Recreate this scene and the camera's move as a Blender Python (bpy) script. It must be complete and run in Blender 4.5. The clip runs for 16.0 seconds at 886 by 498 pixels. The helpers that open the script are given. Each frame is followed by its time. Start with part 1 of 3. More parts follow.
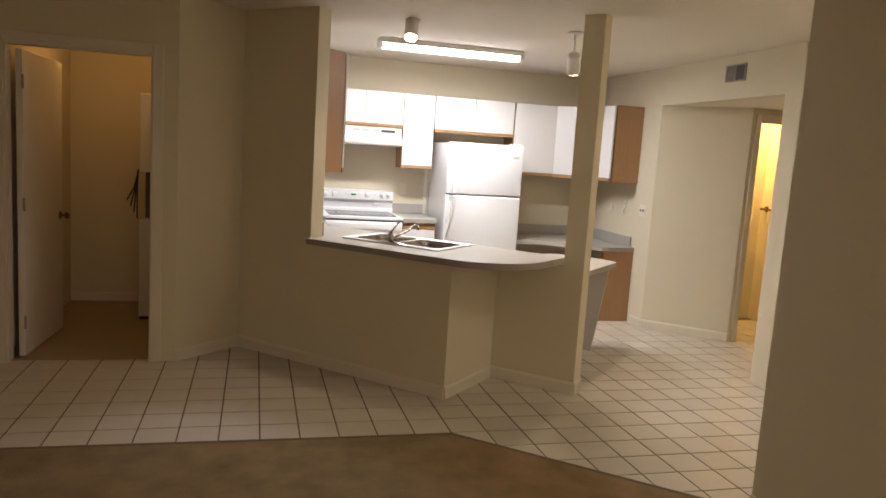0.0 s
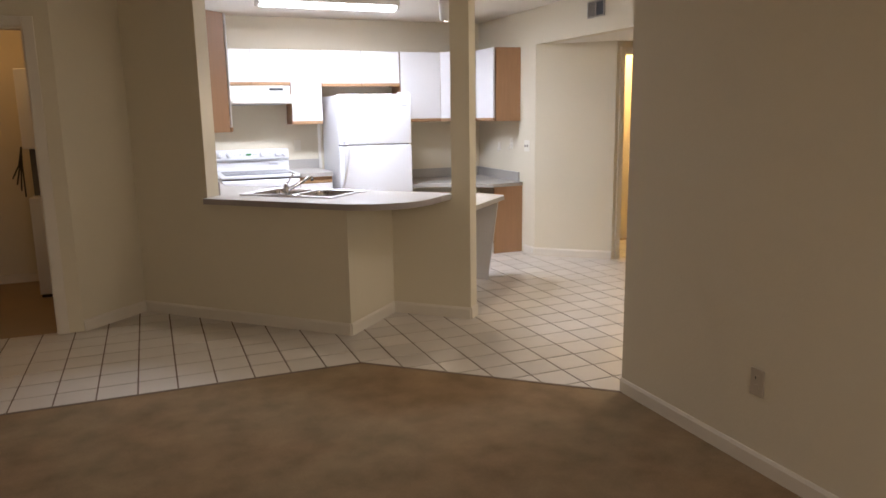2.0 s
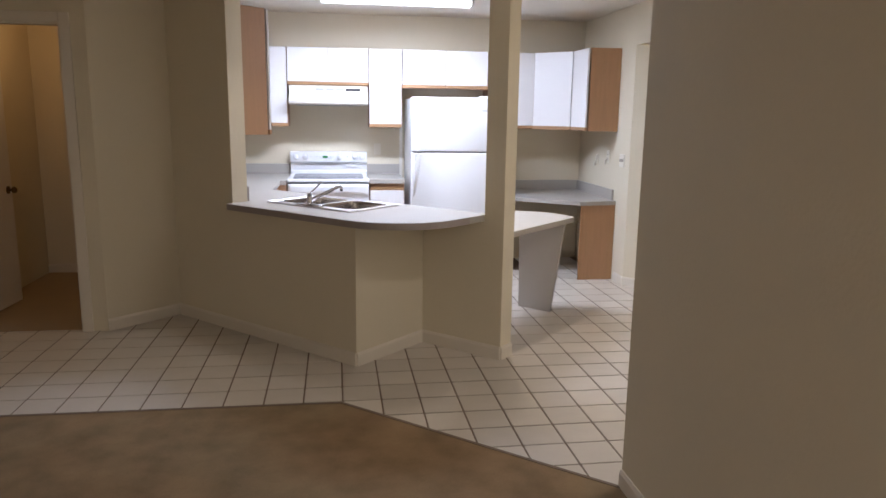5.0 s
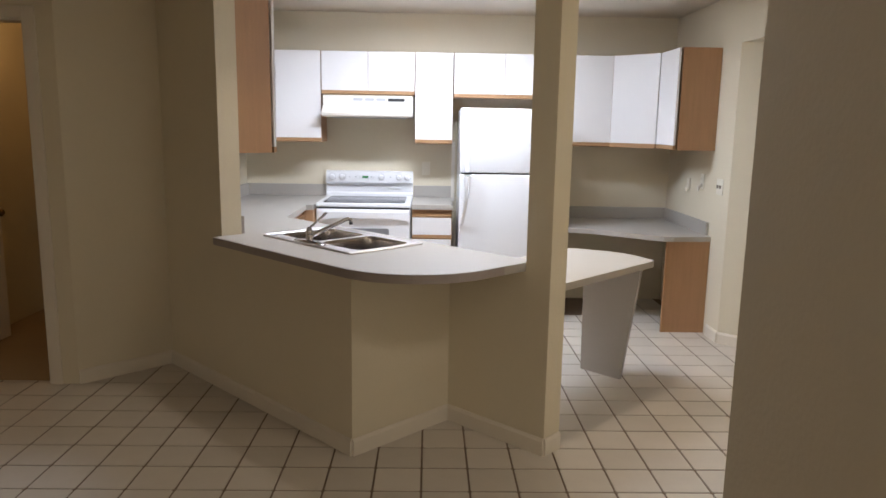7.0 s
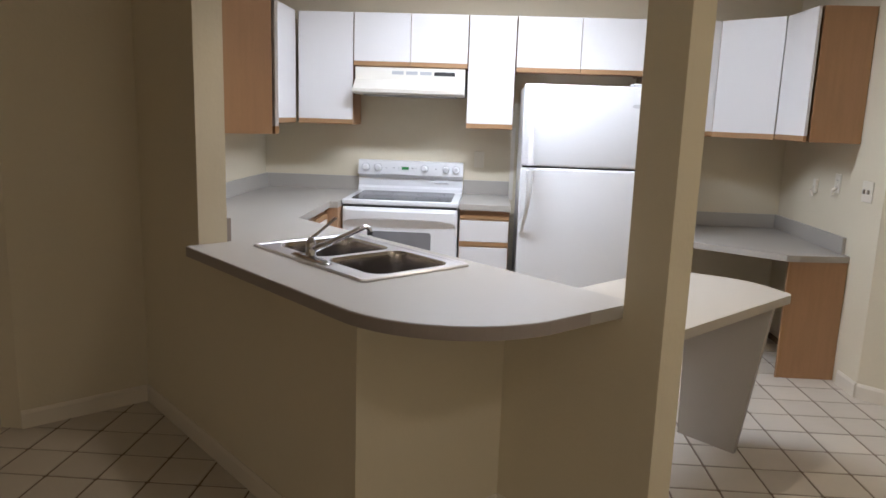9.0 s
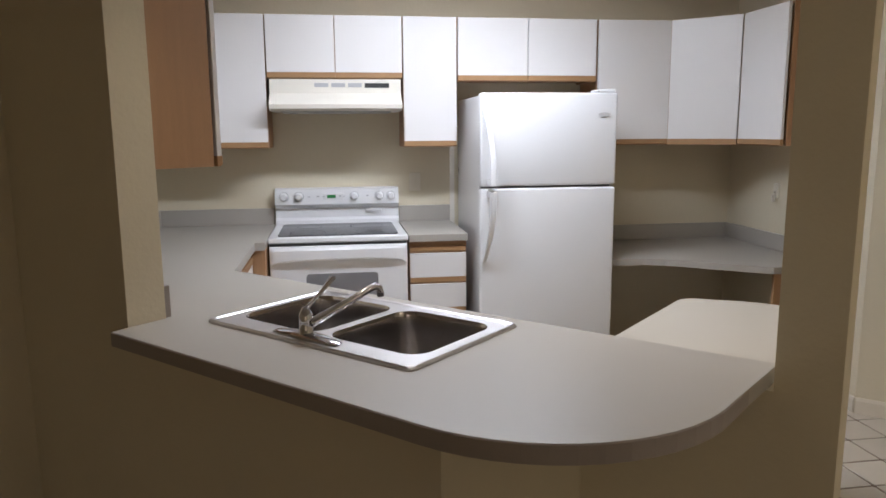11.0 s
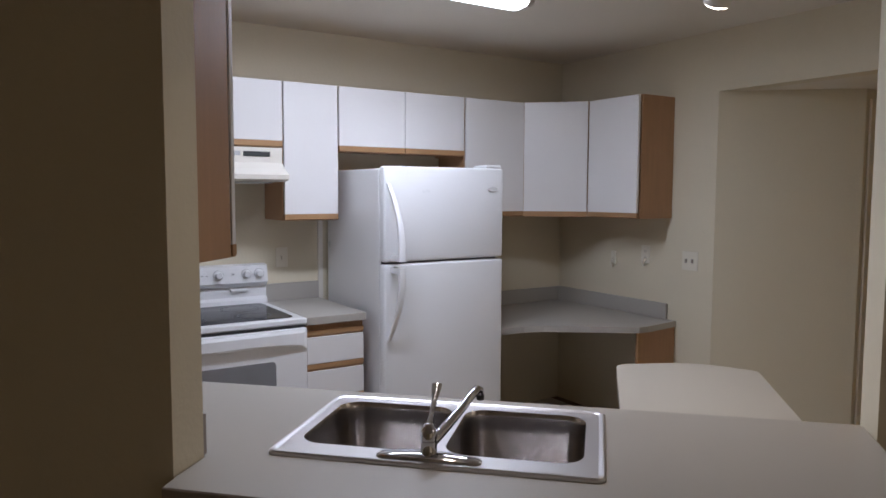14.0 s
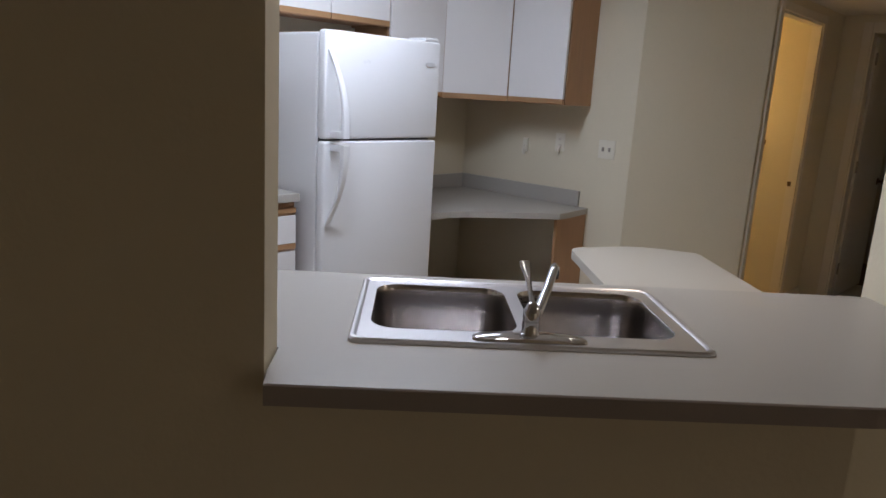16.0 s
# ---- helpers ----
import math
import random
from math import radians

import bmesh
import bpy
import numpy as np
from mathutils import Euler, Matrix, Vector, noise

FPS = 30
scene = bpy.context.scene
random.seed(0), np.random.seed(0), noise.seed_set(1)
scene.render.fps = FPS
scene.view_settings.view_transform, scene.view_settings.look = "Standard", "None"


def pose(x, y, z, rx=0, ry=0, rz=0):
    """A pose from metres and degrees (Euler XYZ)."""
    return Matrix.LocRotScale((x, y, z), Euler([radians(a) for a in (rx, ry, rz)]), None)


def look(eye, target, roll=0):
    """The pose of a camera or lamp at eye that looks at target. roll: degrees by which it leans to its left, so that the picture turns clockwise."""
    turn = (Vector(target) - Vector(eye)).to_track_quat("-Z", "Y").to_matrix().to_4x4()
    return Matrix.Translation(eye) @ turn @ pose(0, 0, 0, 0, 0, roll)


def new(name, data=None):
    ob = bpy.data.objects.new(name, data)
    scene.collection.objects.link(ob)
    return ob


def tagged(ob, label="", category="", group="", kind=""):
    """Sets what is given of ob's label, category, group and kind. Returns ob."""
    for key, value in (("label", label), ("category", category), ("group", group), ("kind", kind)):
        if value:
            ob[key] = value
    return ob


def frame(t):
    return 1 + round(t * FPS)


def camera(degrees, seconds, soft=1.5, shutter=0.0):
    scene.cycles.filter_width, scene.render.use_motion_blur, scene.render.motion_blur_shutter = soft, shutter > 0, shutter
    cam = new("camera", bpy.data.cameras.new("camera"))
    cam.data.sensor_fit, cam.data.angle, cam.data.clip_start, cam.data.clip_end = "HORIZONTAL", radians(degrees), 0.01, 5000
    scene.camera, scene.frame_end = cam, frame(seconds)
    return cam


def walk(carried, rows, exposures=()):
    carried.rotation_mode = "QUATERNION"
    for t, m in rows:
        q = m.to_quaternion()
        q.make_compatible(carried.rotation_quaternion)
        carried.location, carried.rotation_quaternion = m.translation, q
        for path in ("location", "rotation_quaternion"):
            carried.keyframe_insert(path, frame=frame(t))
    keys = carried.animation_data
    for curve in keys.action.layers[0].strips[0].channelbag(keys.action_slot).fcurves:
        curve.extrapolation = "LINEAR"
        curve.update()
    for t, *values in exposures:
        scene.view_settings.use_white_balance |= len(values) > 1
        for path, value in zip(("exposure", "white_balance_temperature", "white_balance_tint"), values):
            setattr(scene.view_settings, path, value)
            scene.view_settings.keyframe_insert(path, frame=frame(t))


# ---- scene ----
cam = camera(63.7, 16.0, soft=1.6)
PATH = [
    (0, (-0.005, -0.176, 1.542), (0.503, 1.741, 1.283), 3.7),
    (0.5, (-0.083, -0.28, 1.51), (0.238, 1.673, 1.224), 2.2),
    (1, (-0.124, -0.415, 1.492), (0.321, 1.495, 1.099), 2.4),
    (1.5, (-0.133, -0.434, 1.452), (0.624, 1.371, 1.043), 0.9),
    (2, (0.016, -0.528, 1.497), (0.751, 1.293, 1.119), -0.9),
    (2.5, (0.214, -0.58, 1.491), (0.896, 1.262, 1.115), 1.8),
    (3, (0.353, -0.558, 1.499), (0.988, 1.292, 1.082), -1.0),
    (3.5, (0.509, -0.44, 1.515), (1.167, 1.412, 1.148), 0.2),
    (4, (0.716, -0.349, 1.516), (1.33, 1.519, 1.149), -1.1),
    (4.5, (0.956, -0.262, 1.532), (1.321, 1.669, 1.158), 2.6),
    (5, (1.088, -0.152, 1.54), (1.375, 1.792, 1.165), 0.8),
    (5.2, (1.145, -0.041, 1.519), (1.404, 1.915, 1.193), 1.1),
    (7.3, (1.550, 1.063, 1.548), (1.562, 3.032, 1.198), 0.4),
    (7.5, (1.534, 1.177, 1.521), (1.538, 3.143, 1.15), 0.1),
    (8, (1.61, 1.458, 1.523), (1.518, 3.431, 1.21), 2.8),
    (8.5, (1.616, 1.741, 1.512), (1.506, 3.699, 1.12), 1.8),
    (8.7, (1.598, 1.862, 1.484), (1.468, 3.824, 1.115), 1.9),
    (10.8, (1.062, 2.641, 1.465), (1.319, 4.589, 1.087), 0.1),
    (11, (0.989, 2.712, 1.478), (1.279, 4.664, 1.154), -0.4),
    (11.5, (0.861, 2.853, 1.508), (1.3, 4.786, 1.241), -0.1),
    (12, (0.634, 2.906, 1.502), (1.347, 4.75, 1.196), -0.6),
    (12.5, (0.468, 2.991, 1.502), (1.289, 4.796, 1.242), 2.0),
    (13, (0.357, 3.143, 1.516), (1.215, 4.945, 1.391), 1.9),
    (13.5, (0.203, 3.211, 1.532), (1.247, 4.915, 1.436), 1.5),
    (14, (0.038, 3.253, 1.547), (1.113, 4.932, 1.389), 0.2),
    (14.5, (-0.029, 3.359, 1.524), (1.162, 4.948, 1.288), 0.4),
    (15, (-0.057, 3.537, 1.506), (1.182, 5.094, 1.299), 0.9),
    (15.5, (-0.2, 3.675, 1.485), (1.186, 5.076, 1.145), 0.7),
    (16, (-0.341, 3.8, 1.447), (1.104, 5.112, 1.009), 3.4),
]
EXPOSURES = [(0, 0.14, 6900, 15), (1, 0.29, 6650, 16), (2, 0.47, 5900, 18), (3.5, 0.46, 5600, 18), (5, 0.32, 5560, 18), (7.5, 0.03, 6000, 14), (8.5, -0.12, 5950, 14), (11, -0.54, 6150, 14),
             (12.5, -0.86, 6100, 16), (13.5, -0.99, 5900, 18), (14.5, -1.08, 5850, 17), (15.5, -1.01, 5700, 17), (16, -0.85, 5800, 15)]
walk(cam, [(t, look(eye, target, roll)) for t, eye, target, roll in PATH], EXPOSURES)

# ---- light ----
world = bpy.data.worlds.new("world")
scene.world = world
world.use_nodes = True
sky = world.node_tree.nodes.new("ShaderNodeTexSky")
sky.sky_type = "NISHITA"
sky.sun_disc = False
sky.sun_elevation = radians(4)
world.node_tree.links.new(sky.outputs[0], world.node_tree.nodes["Background"].inputs[0])
world.node_tree.nodes["Background"].inputs[1].default_value = 0.02

H = 2.49          # ceiling
HALL_H = 2.14     # lower hall ceiling
R2 = math.sqrt(2)


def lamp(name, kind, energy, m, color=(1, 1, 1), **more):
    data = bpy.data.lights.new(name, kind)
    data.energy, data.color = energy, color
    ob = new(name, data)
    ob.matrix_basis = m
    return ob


tube = lamp("kitchen_tube_light", "AREA", 42, pose(1.58, 5.95, 2.395), (0.88, 0.94, 1.0))
tube.data.shape, tube.data.size, tube.data.size_y = "RECTANGLE", 1.2, 0.12
for nm, at, aim, watts in (("sink_spot", (0.990, 4.828, 2.300), (0.80, 4.2, 0.3), 18), ("table_spot", (2.284, 4.955, 2.180), (2.45, 4.75, 0.3), 34)):
    s = lamp(nm, "SPOT", watts, look(at, aim), (1.0, 0.84, 0.62))
    s.data.spot_size, s.data.spot_blend, s.data.shadow_soft_size = radians(112), 0.9, 0.035
bath = lamp("bathroom_light", "AREA", 42, pose(4.72, 5.95, 2.3), (1.0, 0.66, 0.25))
bath.data.size = 0.35
laundry = lamp("laundry_light", "POINT", 3.2, pose(-1.15, 6.0, 2.3), (1.0, 0.56, 0.19))
laundry.data.shadow_soft_size = 0.08
# unseen fill disk, added to brighten the living room's walls and carpet
living = lamp("living_room_fill_light", "AREA", 48, pose(0.9, -2.6, 2.4), (1.0, 0.905, 0.775))
# unseen fill over the dining floor, added to lift the half wall's right-hand face
dining = lamp("dining_fill_light", "AREA", 8.5, pose(3.0, 2.85, 2.4), (1.0, 0.88, 0.70))
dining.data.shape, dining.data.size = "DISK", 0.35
living.data.shape, living.data.size = "DISK", 0.6


# ---- materials ----
def material(name, color, rough=0.5, metal=0.0, var=0.08, scale=6.0, grain=0.0, grain_scale=120.0, bump=0.0, bump_scale=180.0,
             stretch=(1, 1, 1), rand=0.0, coat=0.0, emit=None, spec=0.5, patch=None):
    m = bpy.data.materials.new(name)
    m.use_nodes = True
    nt = m.node_tree
    n, link = nt.nodes, nt.links.new
    b = n["Principled BSDF"]
    b.inputs["Roughness"].default_value = rough
    b.inputs["Metallic"].default_value = metal
    b.inputs["Coat Weight"].default_value = coat
    b.inputs["Specular IOR Level"].default_value = spec
    co = n.new("ShaderNodeTexCoord")
    mp = n.new("ShaderNodeMapping")
    mp.inputs["Scale"].default_value = stretch
    link(co.outputs["Object"], mp.inputs["Vector"])
    big = n.new("ShaderNodeTexNoise")
    big.inputs["Scale"].default_value = scale
    big.inputs["Detail"].default_value = 4
    link(mp.outputs[0], big.inputs["Vector"])
    fine = n.new("ShaderNodeTexNoise")
    fine.inputs["Scale"].default_value = grain_scale
    fine.inputs["Detail"].default_value = 3
    link(mp.outputs[0], fine.inputs["Vector"])

    def math_node(op, a, c):
        k = n.new("ShaderNodeMath")
        k.operation = op
        for i, v in enumerate((a, c)):
            if isinstance(v, (int, float)):
                k.inputs[i].default_value = v
            else:
                link(v, k.inputs[i])
        return k.outputs[0]

    value = math_node("ADD", 1 - var, math_node("MULTIPLY", big.outputs[0], 2 * var))
    value = math_node("ADD", value, math_node("MULTIPLY", math_node("SUBTRACT", fine.outputs[0], 0.5), 2 * grain))
    if rand:
        info = n.new("ShaderNodeObjectInfo")
        value = math_node("ADD", value, math_node("MULTIPLY", math_node("SUBTRACT", info.outputs["Random"], 0.5), 2 * rand))
    hsv = n.new("ShaderNodeHueSaturation")
    hsv.inputs["Color"].default_value = (*color, 1)
    link(value, hsv.inputs["Value"])
    if patch:
        other, patch_scale, amount = patch
        soil = n.new("ShaderNodeTexNoise")
        soil.inputs["Scale"].default_value = patch_scale
        soil.inputs["Detail"].default_value = 5
        soil.inputs["Distortion"].default_value = 0.6
        link(co.outputs["Object"], soil.inputs["Vector"])
        ramp = n.new("ShaderNodeMapRange")
        ramp.inputs["From Min"].default_value, ramp.inputs["From Max"].default_value = 0.42, 0.62
        ramp.inputs["To Max"].default_value = amount
        link(soil.outputs[0], ramp.inputs["Value"])
        mix = n.new("ShaderNodeMix")
        mix.data_type = "RGBA"
        colours = [k for k in mix.inputs if k.type == "RGBA"]
        colours[0].default_value, colours[1].default_value = (*color, 1), (*other, 1)
        link(ramp.outputs[0], mix.inputs[0])
        link([k for k in mix.outputs if k.type == "RGBA"][0], hsv.inputs["Color"])
    link(hsv.outputs[0], b.inputs["Base Color"])
    spread = 0.02 if metal else 0.12
    link(math_node("ADD", rough - spread / 2, math_node("MULTIPLY", big.outputs[0], spread)), b.inputs["Roughness"])
    if bump:
        bt = n.new("ShaderNodeTexNoise")
        bt.inputs["Scale"].default_value = bump_scale
        bt.inputs["Detail"].default_value = 3
        link(mp.outputs[0], bt.inputs["Vector"])
        bn = n.new("ShaderNodeBump")
        bn.inputs["Strength"].default_value = bump
        bn.inputs["Distance"].default_value = 0.002
        link(bt.outputs[0], bn.inputs["Height"])
        link(bn.outputs[0], b.inputs["Normal"])
    if emit:
        b.inputs["Emission Color"].default_value = (*emit[0], 1)
        b.inputs["Emission Strength"].default_value = emit[1]
    return m


WALL = material("cream_wall_paint", (0.69, 0.622, 0.475), 0.75, var=0.045, scale=1.5, grain=0.015, grain_scale=40, bump=0.45, bump_scale=70)
CEILING = material("off_white_ceiling", (0.74, 0.69, 0.60), 0.9, var=0.03, scale=2, bump=0.6, bump_scale=60)
TRIM = material("off_white_trim_paint", (0.72, 0.66, 0.56), 0.45, var=0.03)
DOORPAINT = material("white_door_paint", (0.76, 0.72, 0.65), 0.45, var=0.03)
TILE = material("glazed_cream_tile", (0.58, 0.525, 0.45), 0.32, var=0.06, scale=9, grain=0.03, grain_scale=60, rand=0.07, bump=0.1, bump_scale=30)
GROUT = material("brown_grout", (0.19, 0.14, 0.10), 0.9, var=0.2, scale=12)
CARPET = material("tan_carpet_pile", (0.262, 0.190, 0.108), 1.0, var=0.44, scale=5.5, grain=0.25, grain_scale=260, bump=1.0, bump_scale=320, spec=0.1, patch=((0.262, 0.170, 0.090), 1.1, 0.7))
VINYL = material("tan_vinyl", (0.34, 0.25, 0.15), 0.6, var=0.12, scale=5, grain=0.05)
LAMINATE = material("grey_speckled_laminate", (0.405, 0.378, 0.338), 0.38, var=0.03, scale=3, grain=0.10, grain_scale=420)
LAM_EDGE = material("grey_laminate_edge", (0.33, 0.29, 0.27), 0.45, var=0.04, grain=0.08, grain_scale=420)
DESKLAM = material("pale_table_laminate", (0.48, 0.445, 0.385), 0.4, var=0.03, grain=0.06, grain_scale=420)
WHITELAM = material("white_cabinet_laminate", (0.77, 0.75, 0.74), 0.35, var=0.02, scale=3)
OAK = material("oak_veneer", (0.40, 0.228, 0.118), 0.5, var=0.14, scale=5, grain=0.10, grain_scale=60, stretch=(9, 9, 0.7), bump=0.15, bump_scale=60)
OAKTRIM = material("oak_edge_trim", (0.38, 0.215, 0.10), 0.45, var=0.15, scale=8, grain=0.1, stretch=(1, 9, 9))
APPLIANCE = material("white_appliance_enamel", (0.80, 0.80, 0.81), 0.3, var=0.015, bump=0.12, bump_scale=420, coat=0.2)
CREAM = material("almond_enamel", (0.78, 0.74, 0.66), 0.35, var=0.03)
HANDLEW = material("white_plastic", (0.82, 0.82, 0.83), 0.3, var=0.01)
BLACKGLASS = material("dark_ceramic_glass", (0.015, 0.016, 0.02), 0.12, var=0.2, scale=14, spec=0.10)
OVENGLASS = material("grey_oven_glass", (0.22, 0.22, 0.23), 0.15, var=0.1)
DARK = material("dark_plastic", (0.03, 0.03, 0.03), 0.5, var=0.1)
GASKET = material("grey_gasket", (0.12, 0.12, 0.13), 0.7, var=0.1)
STEEL = material("brushed_stainless", (0.50, 0.47, 0.455), 0.21, 1.0, var=0.02, scale=2)
RIMSTEEL = material("satin_stainless", (0.62, 0.60, 0.60), 0.34, 1.0, var=0.03, scale=3)
CHROME = material("chrome", (0.55, 0.55, 0.58), 0.08, 1.0, var=0.02)
BRASS = material("aged_brass", (0.16, 0.105, 0.05), 0.4, 1.0, var=0.1)
GREYM = material("grey_print", (0.45, 0.45, 0.46), 0.5, var=0.05)
VENT = material("grey_vent_metal", (0.34, 0.30, 0.25), 0.5, var=0.1)
BADGE = material("pale_grey_badge", (0.60, 0.60, 0.61), 0.35, var=0.03)
GREEN = material("green_display", (0.02, 0.10, 0.03), 0.3, emit=((0.1, 0.9, 0.25), 0.13))
GLOW = material("lit_diffuser", (0.9, 0.9, 0.9), 0.5, var=0.0, emit=((0.93, 0.96, 1.0), 19.0))
BULB = material("lit_bulb", (0.9, 0.9, 0.85), 0.5, var=0.0, emit=((1.0, 0.88, 0.7), 40.0))
PLATE = material("ivory_switch_plate", (0.75, 0.70, 0.59), 0.4, var=0.02)
BROWNPLATE = material("brown_switch_plate", (0.48, 0.42, 0.33), 0.5, var=0.05)
CANWHITE = material("white_lamp_enamel", (0.72, 0.69, 0.64), 0.4, var=0.03)


# ---- building helpers ----
def box(bm, x0, y0, z0, x1, y1, z1, bevel=0.0, seg=2):
    v = [bm.verts.new((x, y, z)) for x in (x0, x1) for y in (y0, y1) for z in (z0, z1)]
    faces = [bm.faces.new([v[i] for i in q]) for q in ((0, 1, 3, 2), (4, 6, 7, 5), (0, 4, 5, 1), (2, 3, 7, 6), (0, 2, 6, 4), (1, 5, 7, 3))]
    if bevel:
        edges = {e for f in faces for e in f.edges}
        bmesh.ops.bevel(bm, geom=list(edges), offset=bevel, segments=seg, affect="EDGES", profile=0.5)
    return bm


def prism(bm, pts, z0, z1, holes=()):
    loops, edges = [], []
    for p in (pts, *holes):
        vs = [bm.verts.new((x, y, z1)) for x, y in p]
        loops.append(vs)
        edges += [bm.edges.new((vs[i], vs[(i + 1) % len(vs)])) for i in range(len(vs))]
    top = bmesh.ops.triangle_fill(bm, use_beauty=True, use_dissolve=False, edges=edges, normal=(0, 0, 1))
    faces = [g for g in top["geom"] if isinstance(g, bmesh.types.BMFace)]
    low = {v: bm.verts.new((v.co.x, v.co.y, z0)) for vs in loops for v in vs}
    for f in faces:
        bm.faces.new([low[v] for v in reversed(f.verts)])
    for vs in loops:
        for i in range(len(vs)):
            a, b = vs[i], vs[(i + 1) % len(vs)]
            bm.faces.new((a, b, low[b], low[a]))
    bmesh.ops.recalc_face_normals(bm, faces=bm.faces[:])
    return bm


def rings(bm, loops, close_start=True, close_end=True):
    made = [[bm.verts.new(p) for p in loop] for loop in loops]
    n = len(made[0])
    for a, b in zip(made, made[1:]):
        for i in range(n):
            bm.faces.new((a[i], a[(i + 1) % n], b[(i + 1) % n], b[i]))
    if close_start:
        bm.faces.new(list(reversed(made[0])))
    if close_end:
        bm.faces.new(made[-1])
    bmesh.ops.recalc_face_normals(bm, faces=bm.faces[:])
    return bm


def tube_along(bm, path, radii, seg=14):
    path = [Vector(p) for p in path]
    loops = []
    for i, p in enumerate(path):
        d = (path[min(i + 1, len(path) - 1)] - path[max(i - 1, 0)]).normalized()
        side = d.cross(Vector((0, 0, 1)) if abs(d.z) < 0.95 else Vector((0, 1, 0))).normalized()
        up = side.cross(d)
        r = radii[i] if isinstance(radii, (list, tuple)) else radii
        rx, ry = r if isinstance(r, tuple) else (r, r)
        loops.append([p + side * rx * math.cos(a) + up * ry * math.sin(a) for a in (2 * math.pi * k / seg for k in range(seg))])
    return rings(bm, loops)


def rounded(x0, y0, x1, y1, r, n=6):
    out = []
    for cx, cy, a0 in ((x1 - r, y0 + r, -90), (x1 - r, y1 - r, 0), (x0 + r, y1 - r, 90), (x0 + r, y0 + r, 180)):
        out += [(cx + r * math.cos(radians(a0 + 90 * k / n)), cy + r * math.sin(radians(a0 + 90 * k / n))) for k in range(n + 1)]
    return out


def mesh_of(name, bm, mat, smooth=False):
    me = bpy.data.meshes.new(name)
    bm.to_mesh(me)
    bm.free()
    me.materials.append(mat)
    if smooth:
        for p in me.polygons:
            p.use_smooth = True
        me.set_sharp_from_angle(angle=radians(40))
    return me


def part(name, bm, mat, parent, label="", smooth=False):
    ob = new(name, mesh_of(name, bm, mat, smooth))
    ob.parent = parent
    if label:
        tagged(ob, label)
    return ob


def thing(name, label, category, m=None, group=""):
    ob = new(name)
    ob.empty_display_size = 0.1
    ob.matrix_basis = m or Matrix()
    return tagged(ob, label, category, group)


def struct(name, bm, mat, label, category):
    return tagged(new(name, mesh_of(name, bm, mat)), label, category, kind="structure")


def B(*a, **k):
    return box(bmesh.new(), *a, **k)


def P(*a, **k):
    return prism(bmesh.new(), *a, **k)


def T(*a, **k):
    return tube_along(bmesh.new(), *a, **k)


def along(p, q, s, off=0.0):
    """The point s metres from p towards q, moved off to the left."""
    d = (Vector(q) - Vector(p)).normalized()
    return (p[0] + d.x * s - d.y * off, p[1] + d.y * s + d.x * off)


# ---- plan ----
S1 = 5.24                                    # breakfast-bar wall: x + y
CORNER = (-0.12, 5.36)                       # meets the entry's slanted wall
OPEN_L = (0.366, S1 - 0.366)                 # left end of the pass-through
PEN = (1.182, S1 - 1.182)                    # outer corner of the bar wall
PEN_IN = (1.640, 4.504)
POST_A, POST_B = (1.988, 4.178), (2.088, 4.078)
TH = 0.125
D = 1 / R2

# ---- large structure ----
bm = B(-0.22, 7.275, 0, 3.77, 7.40, H)
struct("wall_north", bm, WALL, "cream painted kitchen back wall", "wall")
struct("wall_west", B(-0.225, 5.54, 0, -0.10, 7.275, H), WALL, "cream painted kitchen side wall", "wall")
# bar wall, full height left of the pass-through
a, b = CORNER, OPEN_L
struct("wall_bar", P([a, b, (b[0] + TH * D, b[1] + TH * D), (a[0] + TH * D, a[1] + TH * D)], 0, H), WALL, "cream wall beside the kitchen pass-through", "wall")
# half wall under the bar, with its step
half = [OPEN_L, PEN, PEN_IN, POST_A, (POST_A[0] + TH * D, POST_A[1] + TH * D), (PEN_IN[0] - 0.02, PEN_IN[1] + 0.157), (PEN[0] + 0.0, PEN[1] + TH * R2),
        (OPEN_L[0] + TH * D, OPEN_L[1] + TH * D)]
struct("wall_half", P(half, 0, 0.872), WALL, "cream half wall carrying the breakfast bar", "wall")
struct("wall_post", P([POST_A, POST_B, (POST_B[0] + TH * D, POST_B[1] + TH * D), (POST_A[0] + TH * D, POST_A[1] + TH * D)], 0, H), WALL,
       "cream square post rising from bar end to ceiling", "post")
# entry walls
struct("wall_slant", P([(-0.53, 4.96), CORNER, (CORNER[0] - 0.09, CORNER[1] + 0.09), (-0.62, 5.05)], 0, H), WALL, "cream slanted wall beside the laundry doorway", "wall")
LX0, LX1, LH = -1.572, -0.69, 2.08
bm = bmesh.new()
for bx in ((-1.64, 4.96, 0, LX0, 5.06, H), (LX1, 4.96, 0, -0.53, 5.06, H), (LX0, 4.96, LH, LX1, 5.06, H)):
    box(bm, *bx)
struct("wall_entry", bm, WALL, "cream entry wall with the laundry doorway", "wall")
FY0, FY1, FH = 3.665, 4.545, 2.077
bm = bmesh.new()
for bx in ((-1.76, -3.5, 0, -1.64, FY0, H), (-1.76, FY1, 0, -1.64, 7.1, H), (-1.76, FY0, FH, -1.64, FY1, H)):
    box(bm, *bx)
struct("wall_front", bm, WALL, "cream wall holding the front door", "wall")
struct("wall_laundry_back", B(-1.64, 6.92, 0, -0.225, 7.04, H), WALL, "dim cream laundry back wall", "wall")
struct("wall_laundry_side", B(-0.30, 5.46, 0, -0.228, 6.92, H), WALL, "dim cream laundry side wall", "wall")
